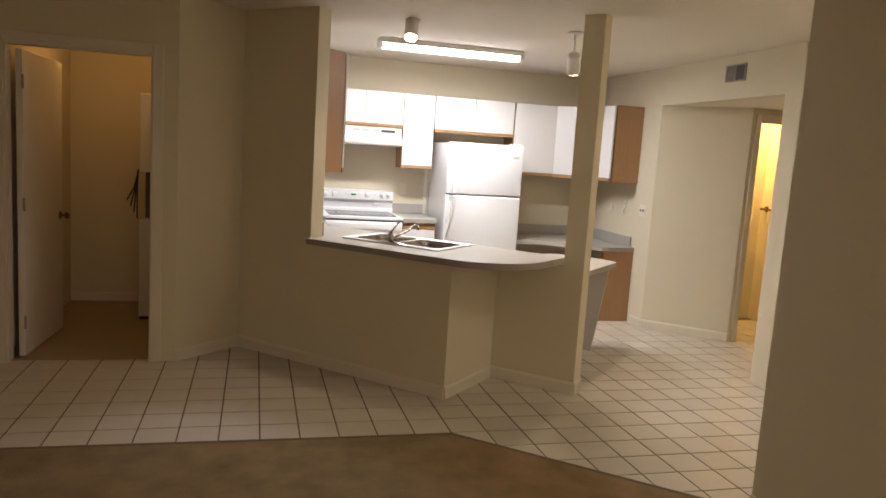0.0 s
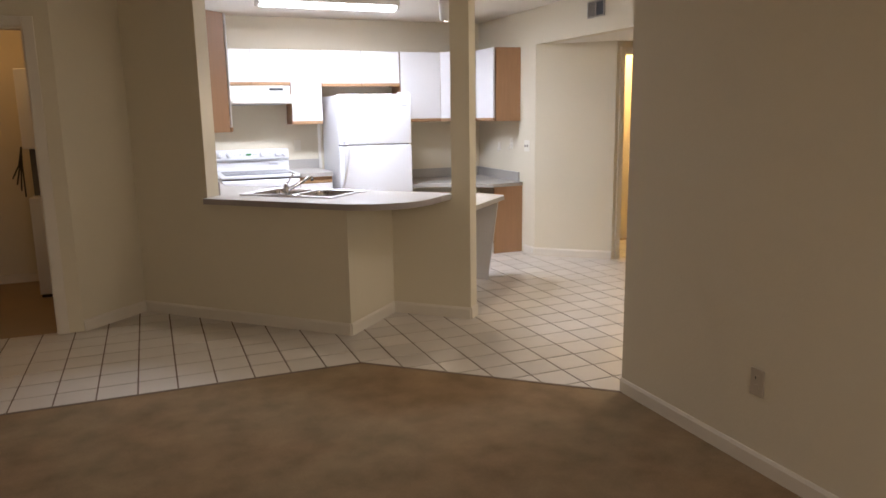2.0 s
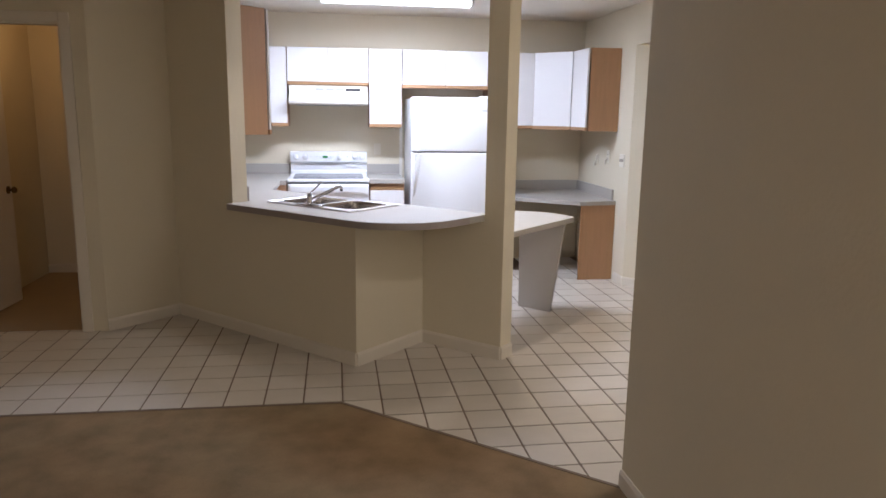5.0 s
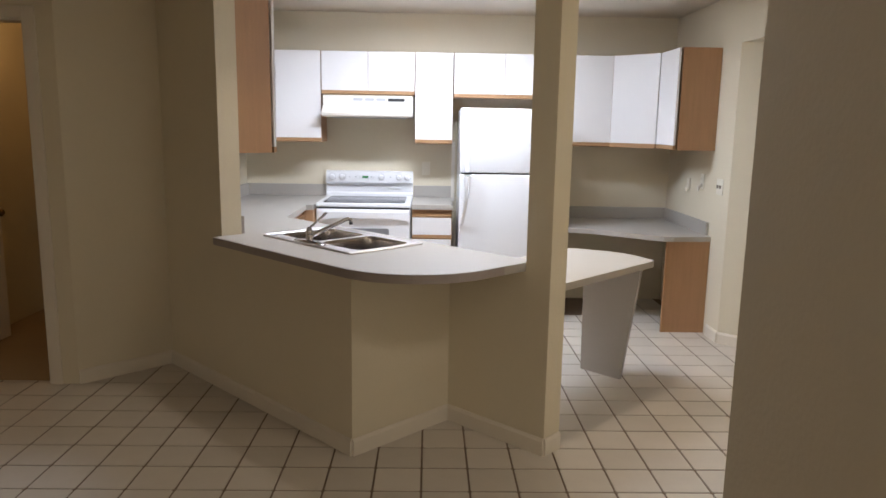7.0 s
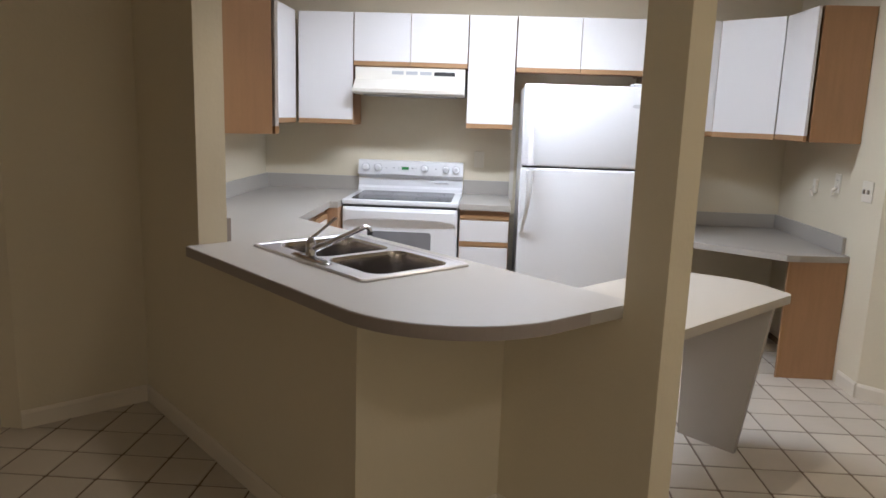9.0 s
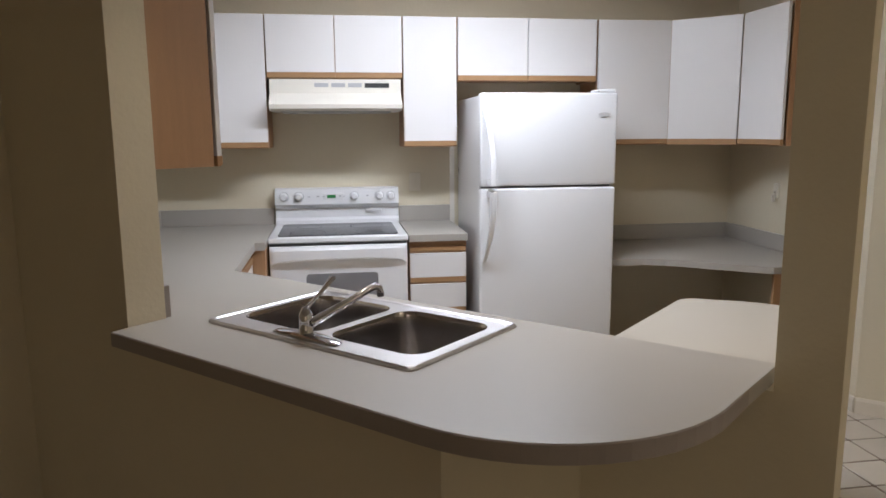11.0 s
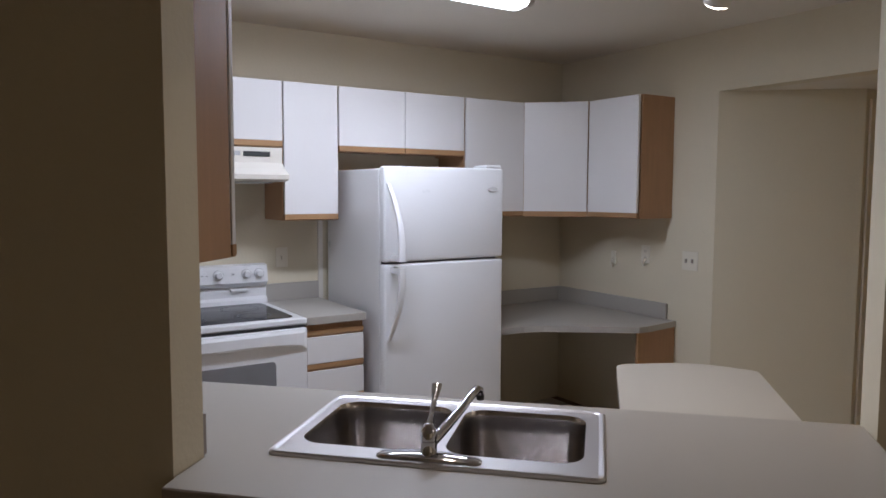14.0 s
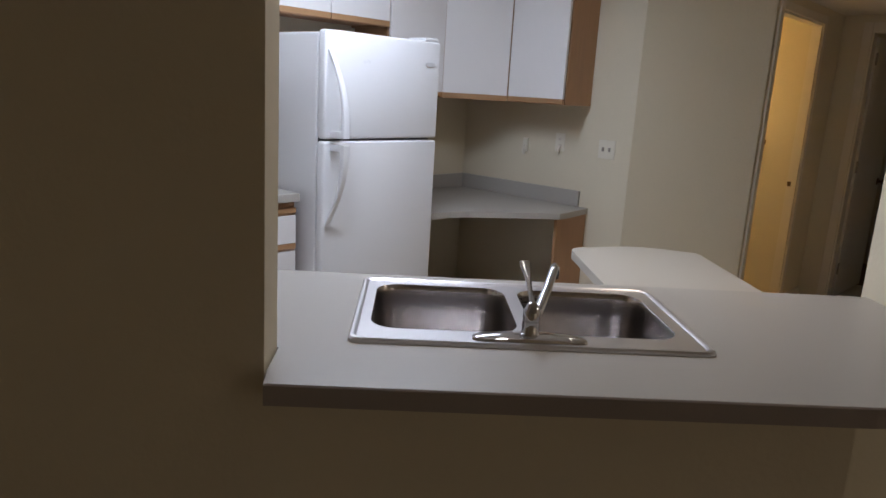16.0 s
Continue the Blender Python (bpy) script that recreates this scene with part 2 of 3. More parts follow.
# right-hand walls
struct("wall_living_east", B(2.246, -3.5, 0, 2.36, 2.47, H), WALL, "cream living room wall ending at the carpet corner", "wall")
struct("wall_dining_south", B(2.36, 2.35, 0, 3.64, 2.469, H), WALL, "cream wall south of the dining floor", "wall")
struct("wall_south", B(-1.76, -3.62, 0, 2.39, -3.5, H), WALL, "cream living room back wall", "wall")
HY0, HY1 = 4.30, 5.93
bm = bmesh.new()
for bx in ((3.655, HY1, 0, 3.77, 7.275, H), (3.655, 2.36, 0, 3.77, HY0, H), (3.655, HY0, HALL_H, 3.77, HY1, H)):
    box(bm, *bx)
struct("wall_east", bm, WALL, "cream kitchen wall with the opening to the hall", "wall")
HC = (4.245, 5.399)
struct("wall_hall_slant", P([(3.656, 5.929), HC, (HC[0], HC[1] + 0.11), (3.765, 6.02)], 0, HALL_H), WALL, "cream slanted hall wall", "wall")
BX0, BX1, BH = 4.335, 5.165, 2.03
bm = bmesh.new()
for bx in ((HC[0] + 0.002, 5.401, 0, BX0, 5.465, HALL_H), (BX1, 5.401, 0, 5.65, 5.465, HALL_H), (BX0, 5.401, BH, BX1, 5.465, HALL_H)):
    box(bm, *bx)
struct("wall_hall_north", bm, WALL, "cream hall wall with the bathroom doorway", "wall")
struct("wall_hall_south", B(3.77, 4.18, 0, 5.65, 4.30, HALL_H), WALL, "cream hall wall", "wall")
EY0, EY1 = 4.44, 5.20
bm = bmesh.new()
for bx in ((5.65, 4.18, 0, 5.75, EY0, HALL_H), (5.65, EY1, 0, 5.75, 5.48, HALL_H), (5.65, EY0, BH, 5.75, EY1, HALL_H)):
    box(bm, *bx)
struct("wall_hall_end", bm, WALL, "cream end wall of the hall", "wall")
bm = bmesh.new()
for bx in ((7.6, 3.9, 0, 7.7, 5.40, H), (5.75, 3.8, 0, 7.7, 3.9, H), (5.75, 5.40, 0, 7.7, 5.478, H)):
    box(bm, *bx)
struct("wall_bedroom", bm, WALL, "plain cream wall of the room past the hall", "wall")
for nm, bx in (("north", (4.247, 6.35, 0, 5.30, 6.45, H)), ("east", (5.205, 5.467, 0, 5.30, 6.35, H)), ("west", (4.247, 5.467, 0, 4.333, 6.35, H))):
    struct("wall_bathroom_" + nm, B(*bx), WALL, "plain cream bathroom wall in yellow light", "wall")
struct("ceiling", B(-1.8, -3.7, H, 7.8, 7.5, H + 0.1), CEILING, "off-white textured ceiling", "ceiling")
struct("ceiling_hall", B(3.771, 4.18, HALL_H, 5.75, 5.98, HALL_H + 0.08), CEILING, "low off-white hall ceiling", "ceiling")

# floor bed of grout under the tiles, and the carpet
struct("floor", B(-1.8, -3.7, -0.12, 7.8, 7.5, -0.004), GROUT, "brown grout bed under cream floor tiles", "floor")
struct("floor_laundry", P([(-1.64, 5.01), (-0.62, 5.01), (-0.60, 5.09), (-0.302, 5.40), (-0.302, 6.92), (-1.64, 6.92)], -0.003, 0.003), VINYL, "dull tan laundry floor", "floor")
APEX = (1.085, 3.475)
bm = P([(-1.64, -3.5), (2.246, -3.5), (2.246, 2.445), APEX, (-1.64, 3.505)], -0.003, 0.010)
struct("carpet", bm, CARPET, "worn tan wall-to-wall carpet with an angled edge", "carpet")
for p, q in (((-1.64, 3.505), APEX), (APEX, (2.246, 2.445))):
    d = (Vector(q) - Vector(p)).length
    pts = [along(p, q, 0, -0.006), along(p, q, d, -0.006), along(p, q, d, 0.012), along(p, q, 0, 0.012)]
    struct("trim_carpet", P(pts, -0.003, 0.0125), GROUT, "dark strip along the carpet edge", "carpet trim")


def skirting(p, q, h=0.085, t=0.012):
    """A skirting board on the right-hand side of the line p to q."""
    d = (Vector(q) - Vector(p)).length
    bm = bmesh.new()
    prof = ((0, 0), (t, 0), (t, h - 0.015), (t * 0.45, h), (0, h))
    loops = [[(*along(p, q, s, -o), z) for o, z in prof] for s in (0, d)]
    rings(bm, loops)
    struct("baseboard", bm, TRIM, "cream painted baseboard", "baseboard")


skirting((2.246, 2.47), (2.246, -3.5))
skirting((2.36, 2.47), (2.246, 2.47))
skirting(CORNER, PEN)
skirting(PEN, PEN_IN)
skirting(PEN_IN, POST_B)
skirting(POST_B, (POST_B[0] + TH * D, POST_B[1] + TH * D))
skirting((-0.53, 4.96), CORNER)
skirting((3.655, 6.14), (3.655, HY1))
skirting((3.656, 5.929), HC)
skirting((BX1 + 0.09, 5.401), (5.65, 5.401))
skirting((-1.64, -3.5), (-1.64, FY0 - 0.08))
skirting((-1.64, 6.92), (-0.95, 6.92))


def casing(name, m, w, h, label, cw=0.075, t=0.015, depth=0.10):
    """Door casing on the plane y = 0 of m, facing -y; the opening is 0..w."""
    root = thing(name, label, "door frame", m)
    tagged(root, kind="structure")
    part("jamb", B(-cw, -t, 0, 0, 0, h + cw, bevel=0.003), TRIM, root)
    part("jamb", B(w, -t, 0, w + cw, 0, h + cw, bevel=0.003), TRIM, root)
    part("head", B(0.001, -t, h, w - 0.001, 0, h + cw, bevel=0.003), TRIM, root)
    part("stop", B(0, 0, 0, 0.012, depth, h), TRIM, root)
    part("stop", B(w - 0.012, 0, 0, w, depth, h), TRIM, root)
    part("lining", B(0.012, 0, h - 0.012, w - 0.012, depth, h), TRIM, root)
    return root


casing("door_1_frame", pose(LX0, 4.959, 0), LX1 - LX0, LH, "cream painted casing round the laundry doorway", cw=0.066)
casing("door_2_frame", pose(-1.639, FY0, 0, rz=90), FY1 - FY0, FH, "cream painted casing round the front door", cw=0.06)
casing("door_3_frame", pose(BX0, 5.400, 0), BX1 - BX0, BH, "cream painted casing round the bathroom doorway", cw=0.055, depth=0.064)
bath_frame = bpy.data.objects["door_3_frame"]
part("strike_plate", B(BX1 - BX0 - 0.022, 0.038, 0.905, BX1 - BX0 - 0.0125, 0.058, 0.937, bevel=0.002), BRASS, bath_frame, "small dark metal strike plate")
casing("door_4_frame", pose(5.649, EY1, 0, rz=-90), EY1 - EY0, BH, "cream painted casing at the hall's end", cw=0.06)


def knob(parent, x, y, z, face, mat=BRASS, r=0.027):
    """A round door knob that stands out along y by face."""
    k = part("handle", T([(x, y, z), (x, y + face * 0.006, z), (x, y + face * 0.007, z), (x, y + face * 0.03, z), (x, y + face * 0.036, z), (x, y + face * 0.05, z), (x, y + face * 0.062, z)],
                         [r * 1.1, r * 1.1, 0.011, 0.010, r * 0.85, r, r * 0.7]), mat, parent, "round metal door knob", True)
    return k


def door_leaf(name, m, w, h, label, knob_x, bolt=False, kmat=BRASS):
    """A slab door: width along x from 0, front at y = 0 facing -y."""
    d = thing(name, label, "door", m)
    part("slab", B(0, 0, 0.012, w, 0.04, h, bevel=0.003), DOORPAINT, d)
    knob(d, knob_x, 0, 0.905, -1, kmat)
    knob(d, knob_x, 0.04, 0.905, 1, kmat)
    if bolt:
        part("deadbolt", T([(knob_x, 0, 1.055), (knob_x, -0.012, 1.055), (knob_x, -0.02, 1.055)], [0.03, 0.03, 0.022]), BRASS, d, "dark brass deadbolt", True)
    for z in (0.2, 1.0, 1.8):
        hx = w if knob_x < w / 2 else 0
        part("hinge", B(hx - 0.008, -0.008, z, hx + 0.008, 0.004, z + 0.09, bevel=0.002), VENT, d)
    return d


door_leaf("front_door", pose(-1.68, FY0 + 0.014, 0, rz=90), FY1 - FY0 - 0.028, FH - 0.016, "closed off-white flush front door with dark knob", 0.085, True)
door_leaf("laundry_door", pose(LX0 + 0.075, 5.075, 0, rz=87), 0.80, LH - 0.03, "off-white laundry door standing wide open", 0.735)
door_leaf("bedroom_door", pose(5.812, EY1 - 0.016, 0, rz=-1.5), 0.74, BH - 0.03, "grey-white door standing open into a dark room", 0.685)


# ---- kitchen fixtures ----
def ceiling_tube():
    f = thing("fluorescent_light", "long white fluorescent ceiling light, switched on", "ceiling light", pose(1.58, 5.95, H))
    part("housing", B(-0.635, -0.085, -0.045, 0.635, 0.085, -0.001, bevel=0.004), CANWHITE, f)
    prof = [(0.075, -0.046), (0.072, -0.066), (0.05, -0.08), (0, -0.085), (-0.05, -0.08), (-0.072, -0.066), (-0.075, -0.046)]
    bm = rings(bmesh.new(), [[(x, y, z) for y, z in prof] for x in (-0.605, 0.605)])
    part("diffuser", bm, GLOW, f, "glowing white diffuser", True)
    for s in (-1, 1):
        bm = rings(bmesh.new(), [[(s * x, y * 1.04, z * 1.01) for y, z in prof] for x in (0.606, 0.635)])
        part("end_cap", bm, CANWHITE, f)


ceiling_tube()


def can_light(at, mouth, label):
    f = thing("spot_light", label, "ceiling lamp", pose(0, 0, 0))
    a, m = Vector(at), Vector(mouth)
    part("canopy", T([(a.x, a.y, H - 0.001), (a.x, a.y, H - 0.012), (a.x, a.y, H - 0.022)], [0.055, 0.055, 0.035], 20), CANWHITE, f, smooth=True)
    top = m + ((a + Vector((0, 0, 0.05))) - m).normalized() * 0.15
    part("stem", T([(a.x, a.y, H - 0.02), (a.x, a.y, H - 0.055), tuple(top)], 0.008), CANWHITE, f, smooth=True)
    axis = (m - top).normalized()
    path = [top, top + axis * 0.01, m, m, m - axis * 0.02]
    part("can", T([tuple(p) for p in path], [0.038, 0.047, 0.047, 0.044, 0.043], 24), CANWHITE, f, "white cylindrical can", True)
    part("bulb", T([tuple(m - axis * 0.012), tuple(m + axis * 0.004), tuple(m + axis * 0.012)], [0.041, 0.041, 0.02], 20), BULB, f, "glowing bulb face", True)


can_light((1.03, 4.98, H), (1.0, 4.865, 2.345), "small white ceiling spot lamp, lit, above the sink")
can_light((2.19, 4.76, H), (2.272, 4.93, 2.222), "small white can spot lamp, lit, above the table")

# register on the hall header
v = thing("air_vent", "grey metal air register high on the wall", "air vent", pose(3.654, 5.01, 2.275, rz=-90))
part("backing", B(0.0, -0.003, 0, 0.25, -0.0005, 0.135), DARK, v)
for x0, z0, x1, z1 in ((0, 0, 0.25, 0.012), (0, 0.123, 0.25, 0.135), (0, 0.0125, 0.012, 0.1225), (0.238, 0.0125, 0.25, 0.1225), (0.119, 0.0125, 0.131, 0.1225)):
    part("frame", B(x0, -0.012, z0, x1, -0.0035, z1, bevel=0.002), VENT, v)
for k in range(8):
    z = 0.018 + k * 0.0132
    bm = rings(bmesh.new(), [[(x, -0.004, z), (x, -0.0105, z + 0.006), (x, -0.0105, z + 0.007), (x, -0.004, z + 0.001)] for x in (0.0125, 0.1185)])
    part("slat", bm, VENT, v)
    bm = rings(bmesh.new(), [[(x, -0.004, z), (x, -0.0105, z + 0.006), (x, -0.0105, z + 0.007), (x, -0.004, z + 0.001)] for x in (0.1315, 0.2375)])
    part("slat", bm, GASKET, v)


# ---- upper cabinets ----
UZ0, UZ1, UD = 1.392, 2.138, 0.305


def wall_cabinet(m, w, z0, z1, doors, label, depth=UD, side_mat=None):
    """A wall cabinet: back at y = 0, front towards -y, width along x from 0."""
    c = thing("wall_cabinet", label, "cabinet", m, "kitchen wall cabinets")
    t = 0.016
    for nm, bx in (("side", (0, -depth + 0.014, z0, t, -0.002, z1)), ("side", (w - t, -depth + 0.014, z0, w, -0.002, z1)), ("top", (t, -depth + 0.014, z1 - t, w - t, -0.002, z1)),
                   ("bottom", (t, -depth + 0.014, z0 + 0.012, w - t, -0.002, z0 + 0.028)), ("back", (t, -0.012, z0 + 0.028, w - t, -0.002, z1 - t))):
        part(nm, B(*bx), OAK, c)
    dw = w / doors
    for k in range(doors):
        x0, x1 = k * dw + 0.0022, (k + 1) * dw - 0.0022
        d = part("door", B(x0, -depth - 0.019, z0 + 0.034, x1, -depth - 0.001, z1 - 0.003, bevel=0.0015, seg=1), WHITELAM, c, "plain white laminate door")
        bm = rings(bmesh.new(), [[(x, -depth - 0.001, z0 + 0.0335), (x, -depth - 0.021, z0 + 0.0335), (x, -depth - 0.021, z0 + 0.006), (x, -depth - 0.012, z0), (x, -depth - 0.001, z0)] for x in (x0, x1)])
        part("pull", bm, OAKTRIM, d, "oak finger-pull strip")
    return c


NY = 7.274
for x0, x1, z0, n, lab in ((0.235, 0.612, UZ0, 1, "tall white wall cabinet with oak pull beside the hood"),
                           (0.616, 1.388, 1.785, 2, "short white two-door wall cabinet over the range hood"),
                           (1.392, 1.708, UZ0, 1, "narrow tall white wall cabinet beside the refrigerator"),
                           (1.713, 2.562, 1.772, 2, "short white two-door wall cabinet over the refrigerator"),
                           (2.574, 3.036, UZ0, 1, "tall white wall cabinet above the desk")):
    wall_cabinet(pose(x0, NY, 0), x1 - x0, z0, UZ1, n, lab)
# slanted corner unit and the one on the east wall
c = thing("wall_cabinet", "white corner wall cabinet with a slanted door", "cabinet", pose(0, 0, 0), "kitchen wall cabinets")
c0, c1 = (3.042, 6.969), (3.349, 6.672)
part("body", P([c0, c1, (3.651, 6.672), (3.651, NY), (3.042, NY)], UZ0 + 0.012, UZ1), OAK, c)
L = (Vector(c1) - Vector(c0)).length
d = part("door", P([along(c0, c1, 0.009, -0.019), along(c0, c1, L - 0.009, -0.019), along(c0, c1, L - 0.009, -0.001), along(c0, c1, 0.009, -0.001)], UZ0 + 0.034, UZ1 - 0.003), WHITELAM, c, "plain white laminate door")
part("pull", P([along(c0, c1, 0.009, -0.021), along(c0, c1, L - 0.009, -0.021), along(c0, c1, L - 0.009, -0.001), along(c0, c1, 0.009, -0.001)], UZ0, UZ0 + 0.0335), OAKTRIM, d, "oak finger-pull strip")
wall_cabinet(pose(3.653, 6.662, 0, rz=-90), 6.662 - 6.243, UZ0, UZ1, 1, "white wall cabinet with bare oak end panel", depth=0.30)
# west wall and bar wall units
wall_cabinet(pose(-0.098, 5.95, 0, rz=90), 0.99, UZ0, UZ1, 2, "white two-door wall cabinet on the side wall", depth=0.30)
SB = S1 + TH * R2
px = (SB - 4.588) / 2
wall_cabinet(pose(px + 0.001, px + 4.589, 0, rz=135) @ pose(0, 0, 0), 0.40, UZ0 - 0.022, 2.24, 1, "wall cabinet with a broad oak side by the pass-through", depth=0.262)


# ---- range hood ----
hd = thing("range_hood", "almond enamel range hood under short cabinets", "range hood", pose(0.632, NY, 0))
w = 0.742
prof = [(-0.002, 1.600), (-0.40, 1.600), (-0.445, 1.612), (-0.45, 1.635), (-0.39, 1.668), (-0.345, 1.700), (-0.345, 1.779), (-0.002, 1.779)]
part("shell", rings(bmesh.new(), [[(x, y, z) for y, z in prof] for x in (0.0, w)]), CREAM, hd)
for k in range(3):
    x = 0.25 + 0.095 * k
    part("louver", B(x, -0.349, 1.735, x + 0.078, -0.3455, 1.757), GREYM, hd)
part("switch_panel", B(0.535, -0.350, 1.732, 0.675, -0.3455, 1.757), DARK, hd, "dark switch strip")
part("filter", B(0.06, -0.36, 1.592, w - 0.06, -0.06, 1.5995), GREYM, hd)


# ---- stove ----
st = thing("stove", "white electric stove with dark glass cooktop", "stove", pose(0.612, 6.60, 0))
w = 0.762
part("body", B(0.004, 0.03, 0.06, w - 0.004, 0.66, 0.885, bevel=0.004), APPLIANCE, st)
part("cooktop", B(0, 0.0, 0.886, w, 0.62, 0.918, bevel=0.008, seg=3), APPLIANCE, st, "white enamel cooktop rim")
part("glass", P(rounded(0.05, 0.05, w - 0.05, 0.575, 0.03), 0.9182, 0.9215), BLACKGLASS, st, "dark ceramic glass hob")
for x, y, r in ((0.21, 0.18, 0.10), (0.55, 0.18, 0.085), (0.21, 0.43, 0.075), (0.55, 0.43, 0.10)):
    bm = bmesh.new()
    n = 32
    ri = [[(x + rr * math.cos(2 * math.pi * k / n), y + rr * math.sin(2 * math.pi * k / n), 0.9222) for k in range(n)] for rr in (r, r - 0.004)]
    rings(bm, ri, False, False)
    part("burner_ring", bm, GASKET, st)
bg = [(0.600, 0.919), (0.602, 0.94), (0.622, 0.955), (0.622, 1.015), (0.598, 1.034), (0.586, 1.04), (0.60, 1.135), (0.665, 1.14), (0.675, 0.919)]
back = part("backguard", rings(bmesh.new(), [[(x, y, z) for y, z in bg] for x in (0.0, w)]), APPLIANCE, st, "white control panel")
dials = ((0.055, 0.028), (0.145, 0.028), (0.484, 0.026), (0.64, 0.026), (0.712, 0.026))
for fx, r in dials:
    z = 1.088
    part("dial_ring", T([(fx, 0.599, z), (fx, 0.5885, z)], [r * 1.08, r * 1.08], 20), GREYM, back)
    part("knob", T([(fx, 0.596, z), (fx, 0.588, z), (fx, 0.586, z), (fx, 0.566, z), (fx, 0.563, z)], [r, r, r * 0.78, r * 0.7, r * 0.6], 20), HANDLEW, back, "white control knob", True)
part("display_panel", B(0.295, 0.589, 1.068, 0.42, 0.594, 1.108, bevel=0.002), HANDLEW, back, "pale display panel")
part("display", B(0.318, 0.5865, 1.078, 0.370, 0.594, 1.098), GREEN, back, "small green clock display")
for k, x in enumerate((0.20, 0.255, 0.29, 0.39, 0.415, 0.56)):
    part("print", B(x, 0.588, 1.085, x + 0.012, 0.593, 1.089 + 0.004 * (k % 2)), GREYM, back)
part("badge", B(0.555, 0.604, 0.988, 0.655, 0.6215, 1.006, bevel=0.004), HANDLEW, back, "pale bar-shaped badge")
od = part("oven_door", B(0.008, -0.018, 0.27, w - 0.008, 0.028, 0.872, bevel=0.008), APPLIANCE, st, "white oven door")
part("window", P(rounded(0.20, 0.0, 0.59, 0.30, 0.02), 0, 0.004), OVENGLASS, od, "grey oven window").matrix_basis = pose(0, -0.018, 0.42, 90)
hx = [0.012, 0.03, 0.07, 0.14, 0.25, w / 2, w - 0.25, w - 0.14, w - 0.07, w - 0.03, w - 0.012]
hp = [0.006, 0.013, 0.018, 0.022, 0.024, 0.025, 0.024, 0.022, 0.018, 0.013, 0.006]
hl = [0.035, 0.02, 0.01, 0.004, 0, 0, 0, 0.004, 0.01, 0.02, 0.035]
loops = [[(x, -0.0185, 0.862), (x, -0.0185 - p * 0.7, 0.864), (x, -0.0185 - p, 0.852), (x, -0.0185 - p, 0.806 - q), (x, -0.0185 - p * 0.75, 0.797 - q), (x, -0.0185, 0.797 - q)] for x, p, q in zip(hx, hp, hl)]
part("handle", rings(bmesh.new(), loops), HANDLEW, od, "broad white handle along the door's top")
part("seam", B(0.01, -0.004, 0.8745, w - 0.01, 0.03, 0.8855), DARK, st)
part("drawer", B(0.008, -0.012, 0.075, w - 0.008, 0.028, 0.262, bevel=0.006), APPLIANCE, st, "white storage drawer")
for x in (0.04, w - 0.08):
    for y in (0.06, 0.58):
        part("foot", B(x, y, 0, x + 0.04, y + 0.04, 0.06), DARK, st)


# ---- refrigerator ----
fr = thing("refrigerator", "white top-freezer refrigerator with bowed handles", "refrigerator", pose(1.757, 6.50, 0))
w, SPL, TOP = 0.768, 1.178, 1.683
part("body", B(0.004, 0.065, 0.03, w - 0.004, 0.735, TOP - 0.012, bevel=0.008), APPLIANCE, fr)
part("gasket", B(0.015, 0.052, 0.11, w - 0.015, 0.066, TOP - 0.02), GASKET, fr)
for nm, z0, z1 in (("freezer_door", SPL + 0.005, TOP), ("fridge_door", 0.105, SPL - 0.006)):
    d = part(nm, B(0, 0, z0, w, 0.055, z1, bevel=0.014, seg=4), APPLIANCE, fr, "white pebbled enamel door", True)
    # a bowed blade: fixed at the split, swinging out and tapering back to the door's edge
    reach = 0.40 if nm == "freezer_door" else 0.39
    foot, way = (z0 + 0.010, 1) if nm == "freezer_door" else (z1 - 0.012, -1)
    bm = bmesh.new()
    loops = []
    for k in range(17):
        f = k / 16
        out = 0.094 * math.cos(math.pi / 2 * f ** 1.35) + 0.010
        cx, hw, deep = 0.020 + 0.034 * out / 0.104, 0.019 - 0.008 * f, 0.030 - 0.016 * f
        z = foot + way * reach * f
        loops.append([(x, y, z) for x, y in rounded(cx - hw, -out, cx + hw, -out + deep, 0.0065, 3)])
    rings(bm, loops)
    rings(bm, [[(x, y, foot + way * h) for x, y in rounded(0.037, -0.09, 0.071, 0.006, 0.006, 3)] for h in (0.001, 0.03)])
    part("handle", bm, HANDLEW, d, "white bowed handle", True)
    if nm == "freezer_door":
        part("badge", P([(0.69 + 0.034 * math.cos(a), 0.012 * math.sin(a)) for a in (2 * math.pi * k / 24 for k in range(24))], 0, 0.004), BADGE, d, "small oval badge").matrix_basis = pose(0, -0.0005, 1.565, 90)
part("hinge_cover", B(w - 0.11, 0.01, TOP + 0.0005, w - 0.01, 0.14, TOP + 0.018, bevel=0.006), HANDLEW, fr)
part("grille", B(0.01, 0.03, 0.015, w - 0.01, 0.06, 0.10, bevel=0.004), GASKET, fr)


